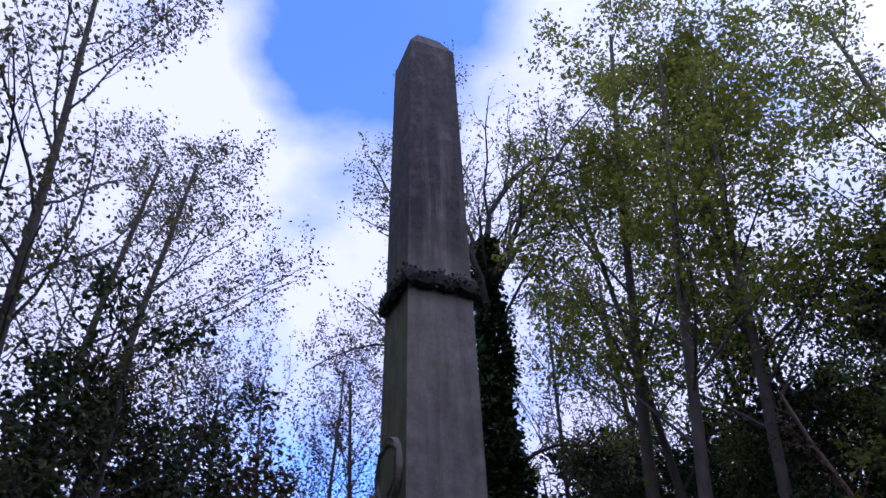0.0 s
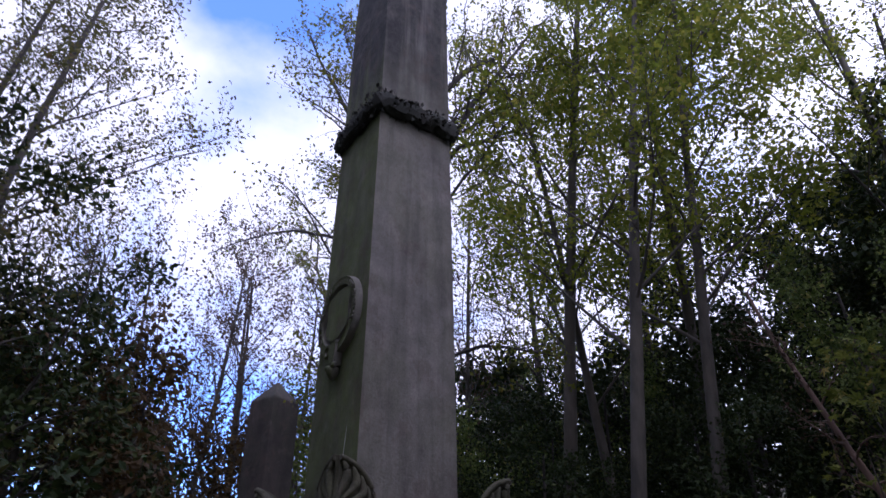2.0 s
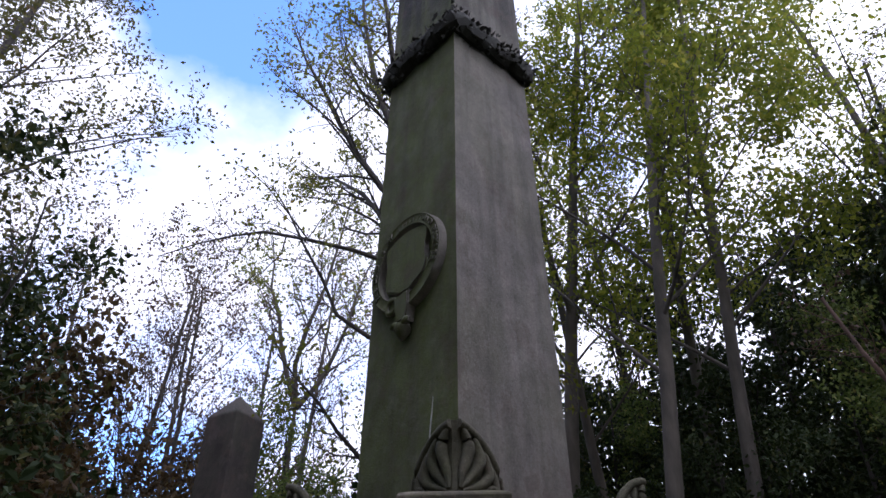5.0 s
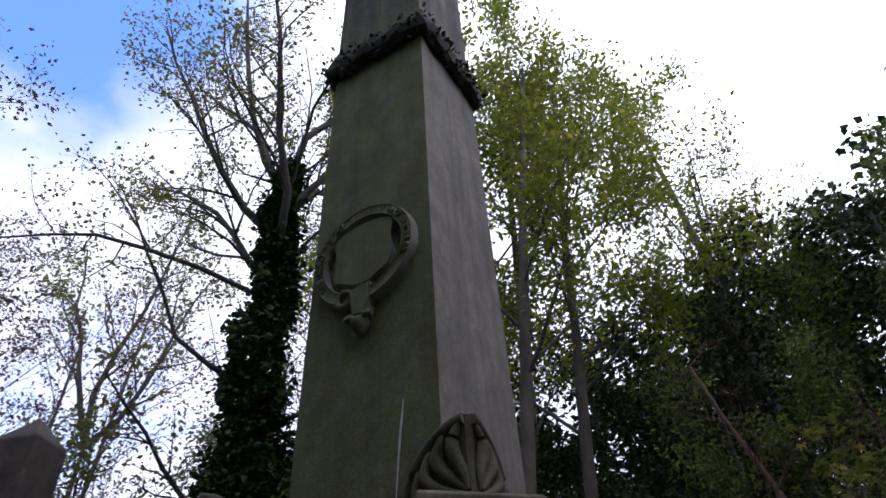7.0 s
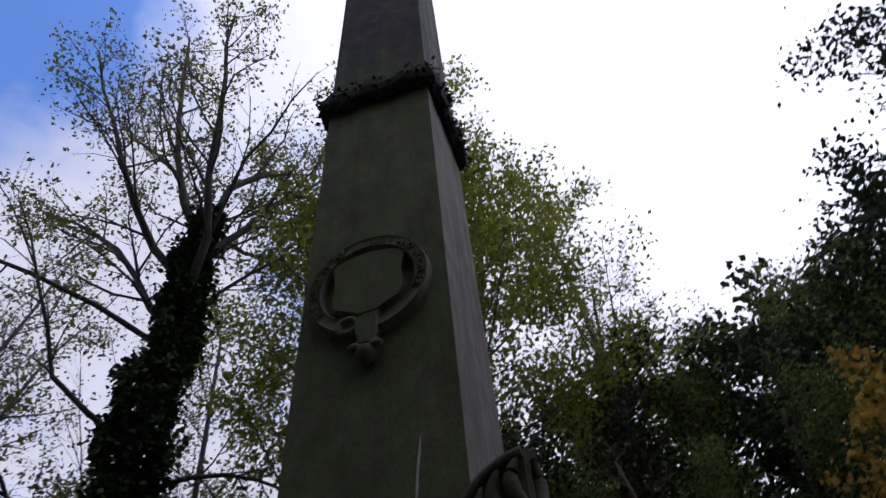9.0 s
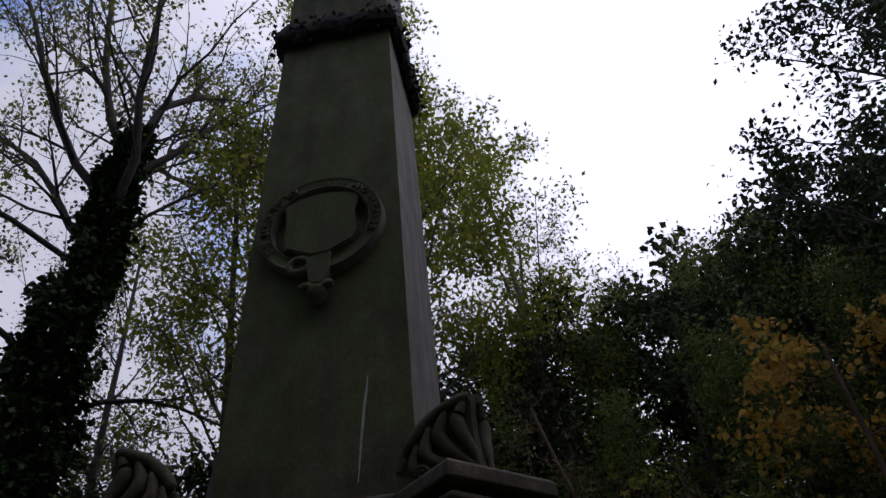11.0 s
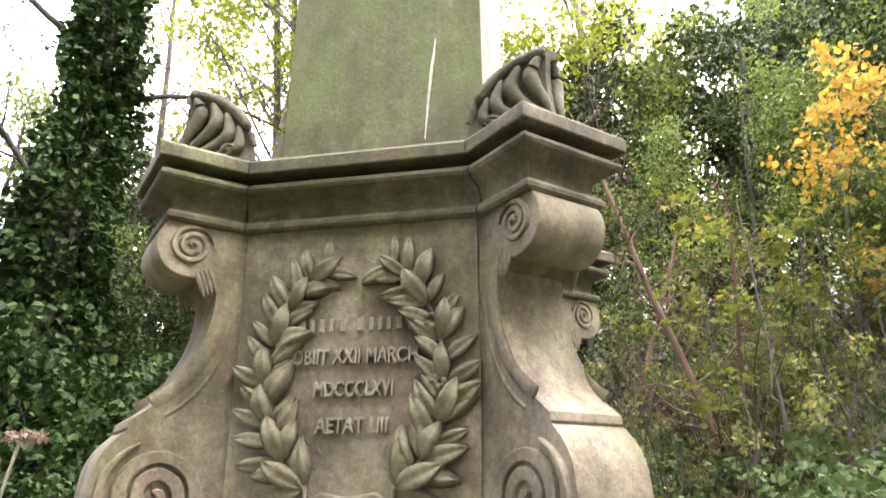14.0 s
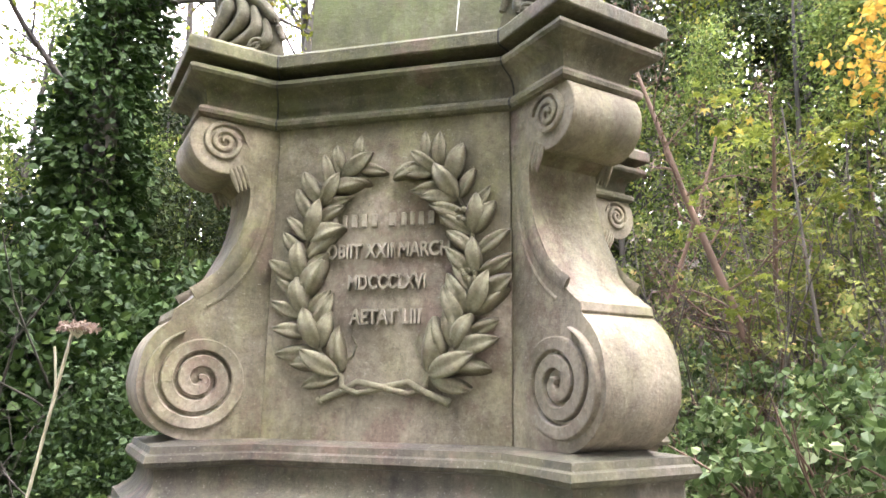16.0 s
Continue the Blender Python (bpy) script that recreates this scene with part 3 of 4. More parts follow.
n = 1500
pick = rng.integers(0, len(loop), n)
ang = rng.uniform(0, math.tau, n)
L = np.array(loop)[pick]
nrm = L * (1, 1, 0) / np.linalg.norm(L[:, :2], axis=1, keepdims=True)
cen = L + nrm * (0.08 * np.cos(ang))[:, None] + np.array((0, 0, 0.12)) * np.sin(ang)[:, None] + rng.normal(size=(n, 3)) * (0.02, 0.02, 0.012)
way = nrm * np.cos(ang)[:, None] + np.array((0, 0, 1.0)) * np.sin(ang)[:, None] + rng.normal(size=(n, 3)) * 0.7
V, F = blades(cen, way, 0.046, 0.34, 0.4, rng)
tagged(raw_mesh("garland_leaves", V, F, 4, STONE_DARK, garland), kind="stuff")

# buckled strap and shield on the shaft's front
CRX, CRZ = -0.020, 4.572


def face_y(z):
    return -half(z)


def crest():
    bm = bmesh.new()
    outer, inner, n = 0.366, 0.284, 64
    rings = []
    for i in range(n):
        c, s = math.cos(i * math.tau / n), math.sin(i * math.tau / n)
        prof = [(outer + 0.006, 0.0), (outer, 0.050), (outer - 0.006, 0.062), (outer - 0.016, 0.056), (inner + 0.016, 0.056), (inner + 0.006, 0.062), (inner, 0.052), (inner - 0.002, 0.0)]
        rings.append([bm.verts.new((CRX + r * c, face_y(CRZ + r * s) - h, CRZ + r * s)) for r, h in prof])
    for i in range(n):
        a, b = rings[i], rings[(i + 1) % n]
        for k in range(7):
            bm.faces.new((a[k], b[k], b[k + 1], a[k + 1]))
    belt = smooth(part("strap_ring", bm, STONE_SHAFT, monument, "carved circular buckled strap round a shield"), 35)
    # shield with hollow sides
    right = [(0.0, 0.235), (0.06, 0.255), (0.15, 0.235), (0.225, 0.20), (0.235, 0.175), (0.205, 0.13), (0.19, 0.06), (0.205, -0.02), (0.225, -0.09), (0.20, -0.16), (0.12, -0.20), (0.04, -0.215), (0.0, -0.235)]
    out = right + [(-x, z) for x, z in right[-2:0:-1]]
    bm = bmesh.new()
    caps = prism_into(bm, out, lambda p, e: (CRX + p[0], face_y(CRZ + p[1]) - (0.0, 0.050)[e], CRZ + p[1]))
    bmesh.ops.bevel(bm, geom=list(caps[1].edges), offset=0.012, segments=2, affect="EDGES")
    part("shield", bm, STONE_SHAFT, monument, "plain worn shield")
    # buckle and hanging strap end
    bm = bmesh.new()
    y0 = face_y(CRZ - 0.35)
    tube_into(bm, [(CRX - 0.10 + 0.055 * math.cos(a), y0 - 0.062, CRZ - 0.315 + 0.05 * math.sin(a)) for a in np.linspace(0, math.tau, 16, endpoint=False)], 0.018, 8, 1.0, (0, 1, 0), True)
    smooth(part("buckle", bm, STONE_SHAFT, belt), 60)
    bm = bmesh.new()
    strip = [(-0.055, -0.27), (0.075, -0.25), (0.07, -0.36), (0.055, -0.47), (-0.035, -0.47), (-0.05, -0.36)]
    caps = prism_into(bm, strip, lambda p, e: (CRX + p[0], face_y(CRZ + p[1]) - (0.0, 0.078)[e], CRZ + p[1]))
    bmesh.ops.bevel(bm, geom=list(caps[1].edges), offset=0.01, segments=2, affect="EDGES")
    part("strap_end", bm, STONE_SHAFT, belt)
    bm = bmesh.new()
    z0 = CRZ - 0.49
    tube_into(bm, [(CRX - 0.08 + 0.18 * f, face_y(z0) - 0.07, z0 + 0.012 * math.sin(f * 9)) for f in np.linspace(0, 1, 9)], [0.018, 0.026, 0.024, 0.02, 0.024, 0.02, 0.024, 0.026, 0.016], 8)
    pts = [(CRX + 0.008, face_y(z0 - 0.03 * k) - 0.05, z0 - 0.026 * k) for k in range(5)]
    tube_into(bm, pts, [0.05, 0.058, 0.05, 0.034, 0.012], 10)
    smooth(part("tassel", bm, STONE_SHAFT, belt), 60)
    return belt


belt = crest()


def letters(text, size, depth, align="CENTER"):
    cu = bpy.data.curves.new("lettering", "FONT")
    cu.body, cu.size, cu.extrude, cu.align_x, cu.align_y = text, size, depth, align, "CENTER"
    cu.resolution_u = 3
    cu.offset = 0.0014
    ob = bpy.data.objects.new("lettering", cu)
    me = bpy.data.meshes.new_from_object(ob)
    bpy.data.objects.remove(ob)
    return me


def add_mesh(bm, me, m):
    n0 = len(bm.verts)
    bm.from_mesh(me)
    bm.verts.ensure_lookup_table()
    bmesh.ops.transform(bm, matrix=m, verts=bm.verts[n0:])
    bpy.data.meshes.remove(me)


# words round the strap, read clockwise from the lower left; the worn middle is bars
words = "THE LORD IS MY ||||||| AND BUCKLER"
for i, ch in enumerate(words):
    if ch == " ":
        continue
    a = radians(212 - (212 + 22) * i / (len(words) - 1))
    r = 0.325
    z = CRZ + r * math.sin(a)
    place = Matrix.Translation((CRX + r * math.cos(a), face_y(z) - 0.056, z)) @ Euler((radians(90), 0, 0)).to_matrix().to_4x4() @ Matrix.Rotation(a - math.pi / 2, 4, "Z")
    bm = bmesh.new()
    if ch == "|":
        bmesh.ops.create_cube(bm, size=1, matrix=place @ Matrix.Diagonal((0.022, 0.03, 0.008, 1)))
    else:
        add_mesh(bm, letters(ch, 0.060, 0.013), place)
    part("letter", bm, STONE_SHAFT, belt)

# inscription on the die
for body, z, width in (("OBIIT XXII MARCH", 2.060, 0.465), ("MDCCCLXVI", 1.946, 0.29), ("AETAT LIII", 1.822, 0.262)):
    me = letters(body, 0.074, 0.014)
    co = np.empty(len(me.vertices) * 3, np.float32)
    me.vertices.foreach_get("co", co)
    span = np.ptp(co.reshape(-1, 3)[:, 0])
    bm = bmesh.new()
    add_mesh(bm, me, Matrix.Translation((0.008, -FB - 0.002, z)) @ Euler((radians(90), 0, 0)).to_matrix().to_4x4() @ Matrix.Diagonal((width / span, 1, 1, 1)))
    part("inscription_line", bm, STONE_LETTER, monument, "raised carved capitals")
x = -0.215
for wd in (0.034, 0.03, 0.034, 0.034, 0.036, 0, 0.046, 0.03, 0.026, 0.03, 0.036, 0.044):
    if wd:
        bm = bmesh.new()
        bmesh.ops.create_cube(bm, size=1, matrix=Matrix.Translation((x + wd / 2, -FB - 0.004, 2.176)) @ Matrix.Diagonal((wd * 0.6, 0.014, 0.05, 1)))
        bmesh.ops.bevel(bm, geom=list(bm.edges), offset=0.003, segments=1, affect="EDGES")
        part("inscription_bar", bm, STONE_LETTER, monument)
    x += (wd or 0.016) + 0.005

# laurel wreath
wreath = new("laurel_wreath")
wreath.parent = monument
tagged(wreath, "carved laurel wreath of two crossed branches with berries")


def leaf_shape(ln, wd, lift):
    """A thick carved leaf along +x, its back on y = 0, domed towards -y with a midrib."""
    bm = bmesh.new()
    n, m = 8, 6
    grid = []
    for i in range(n + 1):
        f = i / n
        w = wd * math.sin(math.pi * f ** 0.82) ** 0.72 if 0 < f < 1 else 0.0012
        row = []
        for j in range(m + 1):
            g = -1 + 2 * j / m
            h = 0.007 + lift * math.sin(math.pi * f * 0.8) + 0.006 * (1 - g * g) * math.sin(math.pi * f) - 0.006 * max(0, 1 - abs(g) * 3.0) + 0.004 * abs(g) * (0 < f < 1)
            row.append(bm.verts.new((ln * f, -h, w * g)))
        grid.append(row)
    back = [[bm.verts.new((v.co.x, 0.004, v.co.z)) for v in (row[0], row[-1])] for row in grid]
    for i in range(n):
        for j in range(m):
            bm.faces.new((grid[i][j], grid[i + 1][j], grid[i + 1][j + 1], grid[i][j + 1]))
        bm.faces.new((grid[i][0], back[i][0], back[i + 1][0], grid[i + 1][0]))
        bm.faces.new((grid[i][m], grid[i + 1][m], back[i + 1][1], back[i][1]))
        bm.faces.new((back[i][0], back[i][1], back[i + 1][1], back[i + 1][0]))
    me = bpy.data.meshes.new("laurel_leaf")
    bmesh.ops.recalc_face_normals(bm, faces=bm.faces)
    bm.to_mesh(me)
    bm.free()
    me.materials.append(STONE_LEAF)
    for p in me.polygons:
        p.use_smooth = True
    return me


leaf_kinds = [leaf_shape(0.160, 0.027, 0.040), leaf_shape(0.15, 0.024, 0.030), leaf_shape(0.155, 0.030, 0.048), leaf_shape(0.14, 0.021, 0.020)]
berry_bm = bmesh.new()
bmesh.ops.create_icosphere(berry_bm, subdivisions=2, radius=0.011)
berry_me = bpy.data.meshes.new("berry")
berry_bm.to_mesh(berry_me)
berry_bm.free()
berry_me.materials.append(STONE_LEAF)


def bow(f, side):
    """A branch of the wreath from its foot to its tip."""
    a = radians(-80 + 146 * f)
    return Vector((0.008 + side * (0.335 * math.cos(a) * (1 - 0.05 * f)), 0, 1.985 + (0.415 * math.sin(a) if a < 0 else 0.44 * math.sin(a))))


for side in (-1, 1):
    bm = bmesh.new()
    foot = [Vector((0.008 - side * x, 0, z)) for x, z in ((0.225, 1.535), (0.15, 1.566), (0.09, 1.598), (0.0, 1.580), (-0.09, 1.558), (-0.15, 1.582))]
    line = foot + [bow(f, side) for f in np.linspace(0.12, 1, 22)]
    tube_into(bm, [(p.x, -FB - 0.012 - (0.010 if side * (1 if i in (2, 3) else -1) > 0 and i < 6 else 0), p.z) for i, p in enumerate(line)], [0.015, 0.013] + [0.012 - 0.007 * i / 26 for i in range(26)], 8)
    tube_into(bm, [(foot[0].x - side * 0.012, -FB - 0.015, foot[0].z - 0.006), (foot[0].x, -FB - 0.015, foot[0].z)], [0.016, 0.019], 8)
    smooth(part("branch", bm, STONE_LEAF, wreath), 60)
    count = 14
    for i in range(count):
        f = 0.13 + 0.86 * i / (count - 1)
        p = bow(f, side)
        ahead = (bow(min(f + 0.02, 1.0), side) - bow(f - 0.02, side)).normalized()
        head = math.atan2(ahead.z, ahead.x)
        for k, (turn, kind, out) in enumerate(((-52, 1, 0.003), (50, 0, 0.003), (-6, 2, 0.016))):
            if k == 2 and i % 2:
                continue
            turn = turn + rng.uniform(-11, 11)
            ob = new("leaf", leaf_kinds[(kind + (i % 3 == 2)) % 4 if k < 2 else 2])
            ob.parent = wreath
            sc = rng.uniform(0.92, 1.20) * (1 - 0.18 * f)
            ob.matrix_basis = Matrix.Translation((p.x, -FB + 0.002 - out, p.z)) @ Matrix.Rotation(-(head + radians(turn)), 4, "Y") @ Euler((radians(rng.uniform(-26, 26)), 0, 0)).to_matrix().to_4x4() @ Matrix.Diagonal((sc, sc, sc, 1))
        if i in (3, 6, 9):
            for q in range(5):
                ob = new("berry", berry_me)
                ob.parent = wreath
                ob.matrix_basis = Matrix.Translation((p.x - side * 0.02 + rng.uniform(-0.022, 0.022), -FB - 0.028 - rng.uniform(0, 0.012), p.z + rng.uniform(-0.024, 0.024)))
    bm = bmesh.new()
    tube_into(bm, [(0.008 + side * x, -FB - 0.004, z) for x, z in ((0.20, 1.60), (0.16, 1.65), (0.145, 1.70), (0.17, 1.735), (0.155, 1.77))], 0.004, 6)
    tube_into(bm, [(0.008 + side * x, -FB - 0.004, z) for x, z in ((0.155, 1.665), (0.12, 1.69), (0.105, 1.725), (0.125, 1.76))], 0.0035, 6)
    part("tendril", bm, STONE_LEAF, wreath)

# ---- neighbouring pointed gravestone ----


def pointed_stone(x, y, h, w, turn):
    top = tagged(new("pointed_gravestone"), "dark weathered stone pillar with a pyramid point", "gravestone")
    gz = float(ground_z(x, y))
    bm = bmesh.new()
    levels = [(w * 0.62, gz - 0.3), (w * 0.60, h - 0.42), (w * 0.57, h - 0.38), (0.012, h)]
    rings = [[bm.verts.new((sx * a, sy * a, z)) for sx, sy in ((-1, -1), (1, -1), (1, 1), (-1, 1))] for a, z in levels]
    for a, b in zip(rings, rings[1:]):
        for i in range(4):
            bm.faces.new((a[i], a[(i + 1) % 4], b[(i + 1) % 4], b[i]))
    bm.faces.new(rings[-1])
    bmesh.ops.bevel(bm, geom=[e for e in bm.edges], offset=0.012, segments=1, affect="EDGES")
    part("pillar", bm, STONE_GRAVE, top)
    bm = bmesh.new()
    bmesh.ops.create_cube(bm, size=1, matrix=Matrix.Translation((0, 0, gz + 0.25)) @ Matrix.Diagonal((w * 2, w * 2, 0.9, 1)))
    bmesh.ops.bevel(bm, geom=list(bm.edges), offset=0.03, segments=2, affect="EDGES")
    part("base", bm, STONE_GRAVE, top)
    top.matrix_basis = pose(x, y, 0, 0, 0, turn)


pointed_stone(-7.2, 1.65, 6.38, 0.54, 20)

# ---- trees and undergrowth ----


class Wood:
    """Collects branches as tubes, and places for leaves."""

    def __init__(self, seed, twigs=True):
        self.twigs = twigs
        self.gen = np.random.default_rng(seed)
        self.v, self.f, self.count = [], [], 0
        self.tips, self.ways = [], []

    def tube(self, pts, r0, r1, sides):
        n = len(pts)
        d = np.gradient(pts, axis=0)
        d /= np.linalg.norm(d, axis=1, keepdims=True) + 1e-9
        ref = np.array((0.3, 0.2, 1.0)) if abs(d[0, 2]) < 0.8 else np.array((1.0, 0.2, 0.1))
        s = np.cross(d, ref)
        s /= np.linalg.norm(s, axis=1, keepdims=True) + 1e-9
        u = np.cross(s, d)
        a = np.arange(sides) * math.tau / sides
        r = np.linspace(r0, r1, n)[:, None, None]
        ring = pts[:, None] + r * (np.cos(a)[None, :, None] * s[:, None] + np.sin(a)[None, :, None] * u[:, None])
        self.v.append(ring.reshape(-1, 3))
        i, k = np.meshgrid(np.arange(n - 1), np.arange(sides), indexing="ij")
        b = self.count + i * sides
        q = np.stack([b + k, b + (k + 1) % sides, b + sides + (k + 1) % sides, b + sides + k], -1)
        self.f.append(q.reshape(-1))
        self.count += n * sides

    def branch(self, start, way, length, r, level, plan_, bend=0.16, lift=0.05):
        n = max(3, 9 - 2 * level)
        pts = [np.array(start, float)]
        way = np.array(way, float) / np.linalg.norm(way)
        for _ in range(n - 1):
            way = way + self.gen.normal(size=3) * (bend * 0.3 if level == 0 else bend) + np.array((0, 0, lift))
            way /= np.linalg.norm(way)
            pts.append(pts[-1] + way * length / (n - 1))
        pts = np.array(pts)
        last = level == len(plan_) - 1
        if not self.twigs and level == 2:
            self.tube(pts[::2], r, r * 0.3, 3)
        elif self.twigs or not last:
            self.tube(pts, r, r * (0.25 if level else 0.3), (9, 6, 4, 3, 3)[level])
        if last or level >= 2:
            m = plan_[-1][0] if last else 2
            f = self.gen.uniform(0.15 if last else 0.5, 1, m) * (n - 1.001)
            i = f.astype(int)
            self.tips.append(pts[i] + (pts[i + 1] - pts[i]) * (f - i)[:, None])
            self.ways.append(np.repeat(way[None], m, 0) * 0.6)
        if last:
            return
        count, size, first, spread = plan_[level]
        for c in range(count):
            f = (first + (1 - first) * (c + self.gen.uniform(0, 1)) / count) * (n - 1.001)
            i = int(f)
            p = pts[i] + (pts[i + 1] - pts[i]) * (f - i)
            along = pts[i + 1] - pts[i]
            along /= np.linalg.norm(along)
            s = self.gen.normal(size=3)
            s -= along * s.dot(along)
            s /= np.linalg.norm(s)
            w = along * math.cos(spread) + s * math.sin(spread)
            k = 1 - 0.55 * f / (n - 1)
            self.branch(p, w, length * size * k * self.gen.uniform(0.75, 1.2), r * (1 - 0.7 * f / (n - 1)) * (0.36 if level == 0 else 0.5), level + 1, plan_, bend * 1.25, lift)

    def wood_mesh(self, name, mat, parent):
        return raw_mesh(name, np.concatenate(self.v), np.concatenate(self.f), 4, mat, parent, True)

    def leaf_mesh(self, name, mat, parent, size, width=0.3, around=0.12, hang=0.4, shape=None):
        c = np.concatenate(self.tips)
        w = np.concatenate(self.ways) + self.gen.normal(size=c.shape) * 0.8 - np.array((0, 0, hang))
        c = c + self.gen.normal(size=c.shape) * around
        V, F = (shape or blades)(c, w, size, width, 0.35, self.gen)
        return raw_mesh(name, V, F, 4, mat, parent)


def tree(seed, height, r, plan_, leaf, size, wood_mat, label, lean=(0, 0), lift=0.05, bend=0.1, around=0.12, hang=0.4, width=0.3, category="tree", twigs=True, shape=None):
    """A tree that stands at the origin: trunk with limbs, and a crown of leaves."""
    top = tagged(new("tree"), label, category, "woodland: " + label)
    w = Wood(seed, twigs)
    w.branch((0, 0, -0.3), (lean[0], lean[1], 1), height, r, 0, plan_, bend, lift)
    w.wood_mesh("trunk", wood_mat, top)
    w.leaf_mesh("crown", leaf, top, size, width, around, hang, shape)
    return top


def stand(ob, x, y, turn=0, scale=1.0, dz=0.0):
    ob.matrix_basis = pose(x, y, float(ground_z(x, y)) + dz, 0, 0, turn) @ Matrix.Diagonal((scale, scale, scale, 1))
    return ob


def put_copy(ob, x, y, turn, scale, dz=0.0):
    c = copy_thing(ob, Matrix.Identity(4))
    return stand(c, x, y, turn, scale, dz)


# the two slim bright-leaved trees behind the obelisk
slim = tree(11, 15.5, 0.14, ((17, 0.30, 0.36, 0.8), (8, 0.45, 0.2, 0.8), (6, 0.45, 0.2, 0.8), (12,)), LEAF_BRIGHT, 0.11, BARK_GREY, "slim tree with bright yellow-green autumn leaves", (0.085, 0.08), 0.0, 0.05, 0.16)
stand(slim, -1.95, 4.75, 0)
twin = tree(12, 15.0, 0.13, ((16, 0.30, 0.38, 0.8), (8, 0.45, 0.2, 0.8), (6, 0.45, 0.2, 0.8), (12,)), LEAF_BRIGHT, 0.11, BARK_GREY, "slim tree with bright yellow-green autumn leaves", (0.06, 0.05), 0.0, 0.05, 0.16)
stand(twin, -1.42, 6.1, 0)
put_copy(slim, 1.8, 9.0, 60, 1.0)
put_copy(slim, -3.2, 9.5, 250, 1.05)
put_copy(slim, -4.2, 8.0, 200, 0.9)
put_copy(slim, -4.7, 6.3, 310, 1.15)

# sparse half-bare trees
bare = tree(23, 12.0, 0.10, ((20, 0.5, 0.10, 0.55), (8, 0.42, 0.2, 0.65), (7, 0.5, 0.2, 0.7), (2,)), LEAF_BROWN, 0.10, BARK_GREY, "half-bare tree with thin upright twigs and few brown leaves", (0.0, 0.02), 0.07, 0.09, 0.10, 0.9)
stand(bare, -12.5, 1.6, 0)
for i, (x, y, s) in enumerate(((-14.5, 3.4, 1.05), (-13.5, -0.8, 0.95), (-10.5, 8.5, 1.1), (-16, 7.5, 1.2), (-11.0, 3.6, 0.85), (-12.4, 2.8, 0.95), (-15.5, 0.8, 1.05))):
    put_copy(bare, x, y, 100 + i * 71, s)

leafy = tree(37, 14.5, 0.15, ((19, 0.42, 0.15, 0.75), (9, 0.45, 0.2, 0.75), (5, 0.5, 0.2, 0.75), (9,)), LEAF_SPARSE, 0.09, BARK_DARK, "tree with fine dark twigs and small thinning leaves", (0.03, 0.0), 0.06, 0.09, 0.14)
stand(leafy, -5.6, -5.4, 0, 1.15)
for i, (x, y, s) in enumerate(((-9.2, -4.4, 1.1), (-9.0, 10.5, 1.0), (-6.5, 12.5, 1.0), (0.8, 12.5, 0.85), (-10.5, -5.5, 1.15))):
    put_copy(leafy, x, y, 120 + i * 90, s)

# slender pale tree that forks high up
pale = tagged(new("tree"), "slender grey tree forking high, thin pale yellow-green leaves", "tree")
w = Wood(29)
w.branch((0, 0, -0.3), (0.03, 0.03, 1), 8.6, 0.16, 0, ((0, 0, 0, 0), (1,)), 0.05, 0.0)
fork = w.v[0].reshape(-1, 9, 3).mean(1)[-1]
w.tips, w.ways = [], []
for dx, dy, ln in ((0.02, 0.06, 7.5), (0.35, 0.62, 6.0), (-0.18, -0.34, 6.5)):
    w.branch(fork - np.array((0, 0, 0.1)), (dx, dy, 1), ln, 0.085, 1, ((0,), (12, 0.40, 0.2, 0.6), (8, 0.45, 0.2, 0.7), (9,)), 0.10, 0.06)
w.wood_mesh("trunk", BARK_GREY, pale)
w.leaf_mesh("crown", LEAF_LIME, pale, 0.115, 0.3, 0.14, 0.5)
stand(pale, -12.9, 5.6)

# low russet trees beyond the gravestone
russet = tree(31, 5.6, 0.08, ((15, 0.45, 0.08, 0.8), (7, 0.45, 0.2, 0.8), (5, 0.45, 0.2, 0.8), (8,)), LEAF_RUSSET, 0.12, BARK_GREY, "low scrubby tree with brown autumn leaves", (0, 0), 0.04, 0.08, 0.18)
stand(russet, -9.2, -0.6, 0, 1.25)
for i, (x, y, s) in enumerate(((-10.6, 1.0, 1.05), (-11.6, 2.4, 0.9), (-10.0, -2.0, 1.3), (-12.6, 0.2, 1.15), (-9.0, 2.9, 0.6), (-13.4, 3.6, 1.2), (-14.6, 5.4, 1.25))):
    put_copy(russet, x, y, 40 + i * 97, s)

# dense woodland on the slope, and unseen trees added to block light
dense = tree(41, 11.0, 0.13, ((19, 0.42, 0.06, 0.9), (7, 0.45, 0.2, 0.8), (5, 0.45, 0.2, 0.8), (10,)), LEAF_MID, 0.14, BARK_DARK, "dense green woodland tree on the slope", (0, 0), 0.05, 0.06, 0.22, twigs=False)
dark = tree(43, 10.0, 0.14, ((20, 0.42, 0.03, 1.0), (7, 0.45, 0.2, 0.8), (5, 0.42, 0.2, 0.8), (9,)), LEAF_DARK, 0.17, BARK_DARK, "dark evergreen tree with dense drooping foliage", (0, 0), 0.03, 0.05, 0.24, twigs=False)
far = tree(47, 10.5, 0.15, ((18, 0.42, 0.03, 1.0), (6, 0.45, 0.2, 0.8), (4, 0.42, 0.2, 0.8), (11,)), LEAF_DARK, 0.27, BARK_DARK, "dark woodland tree with thick foliage", (0, 0), 0.03, 0.05, 0.3, 0.4, 0.42, twigs=False)
stand(dense, 4.6, 12.5, 0, 0.62)
stand(dark, 7.2, 11.0, 0, 0.85)
# out of view to the south-west, added to hold back sky light
stand(far, -8.0, -9.5, 0, 1.2)
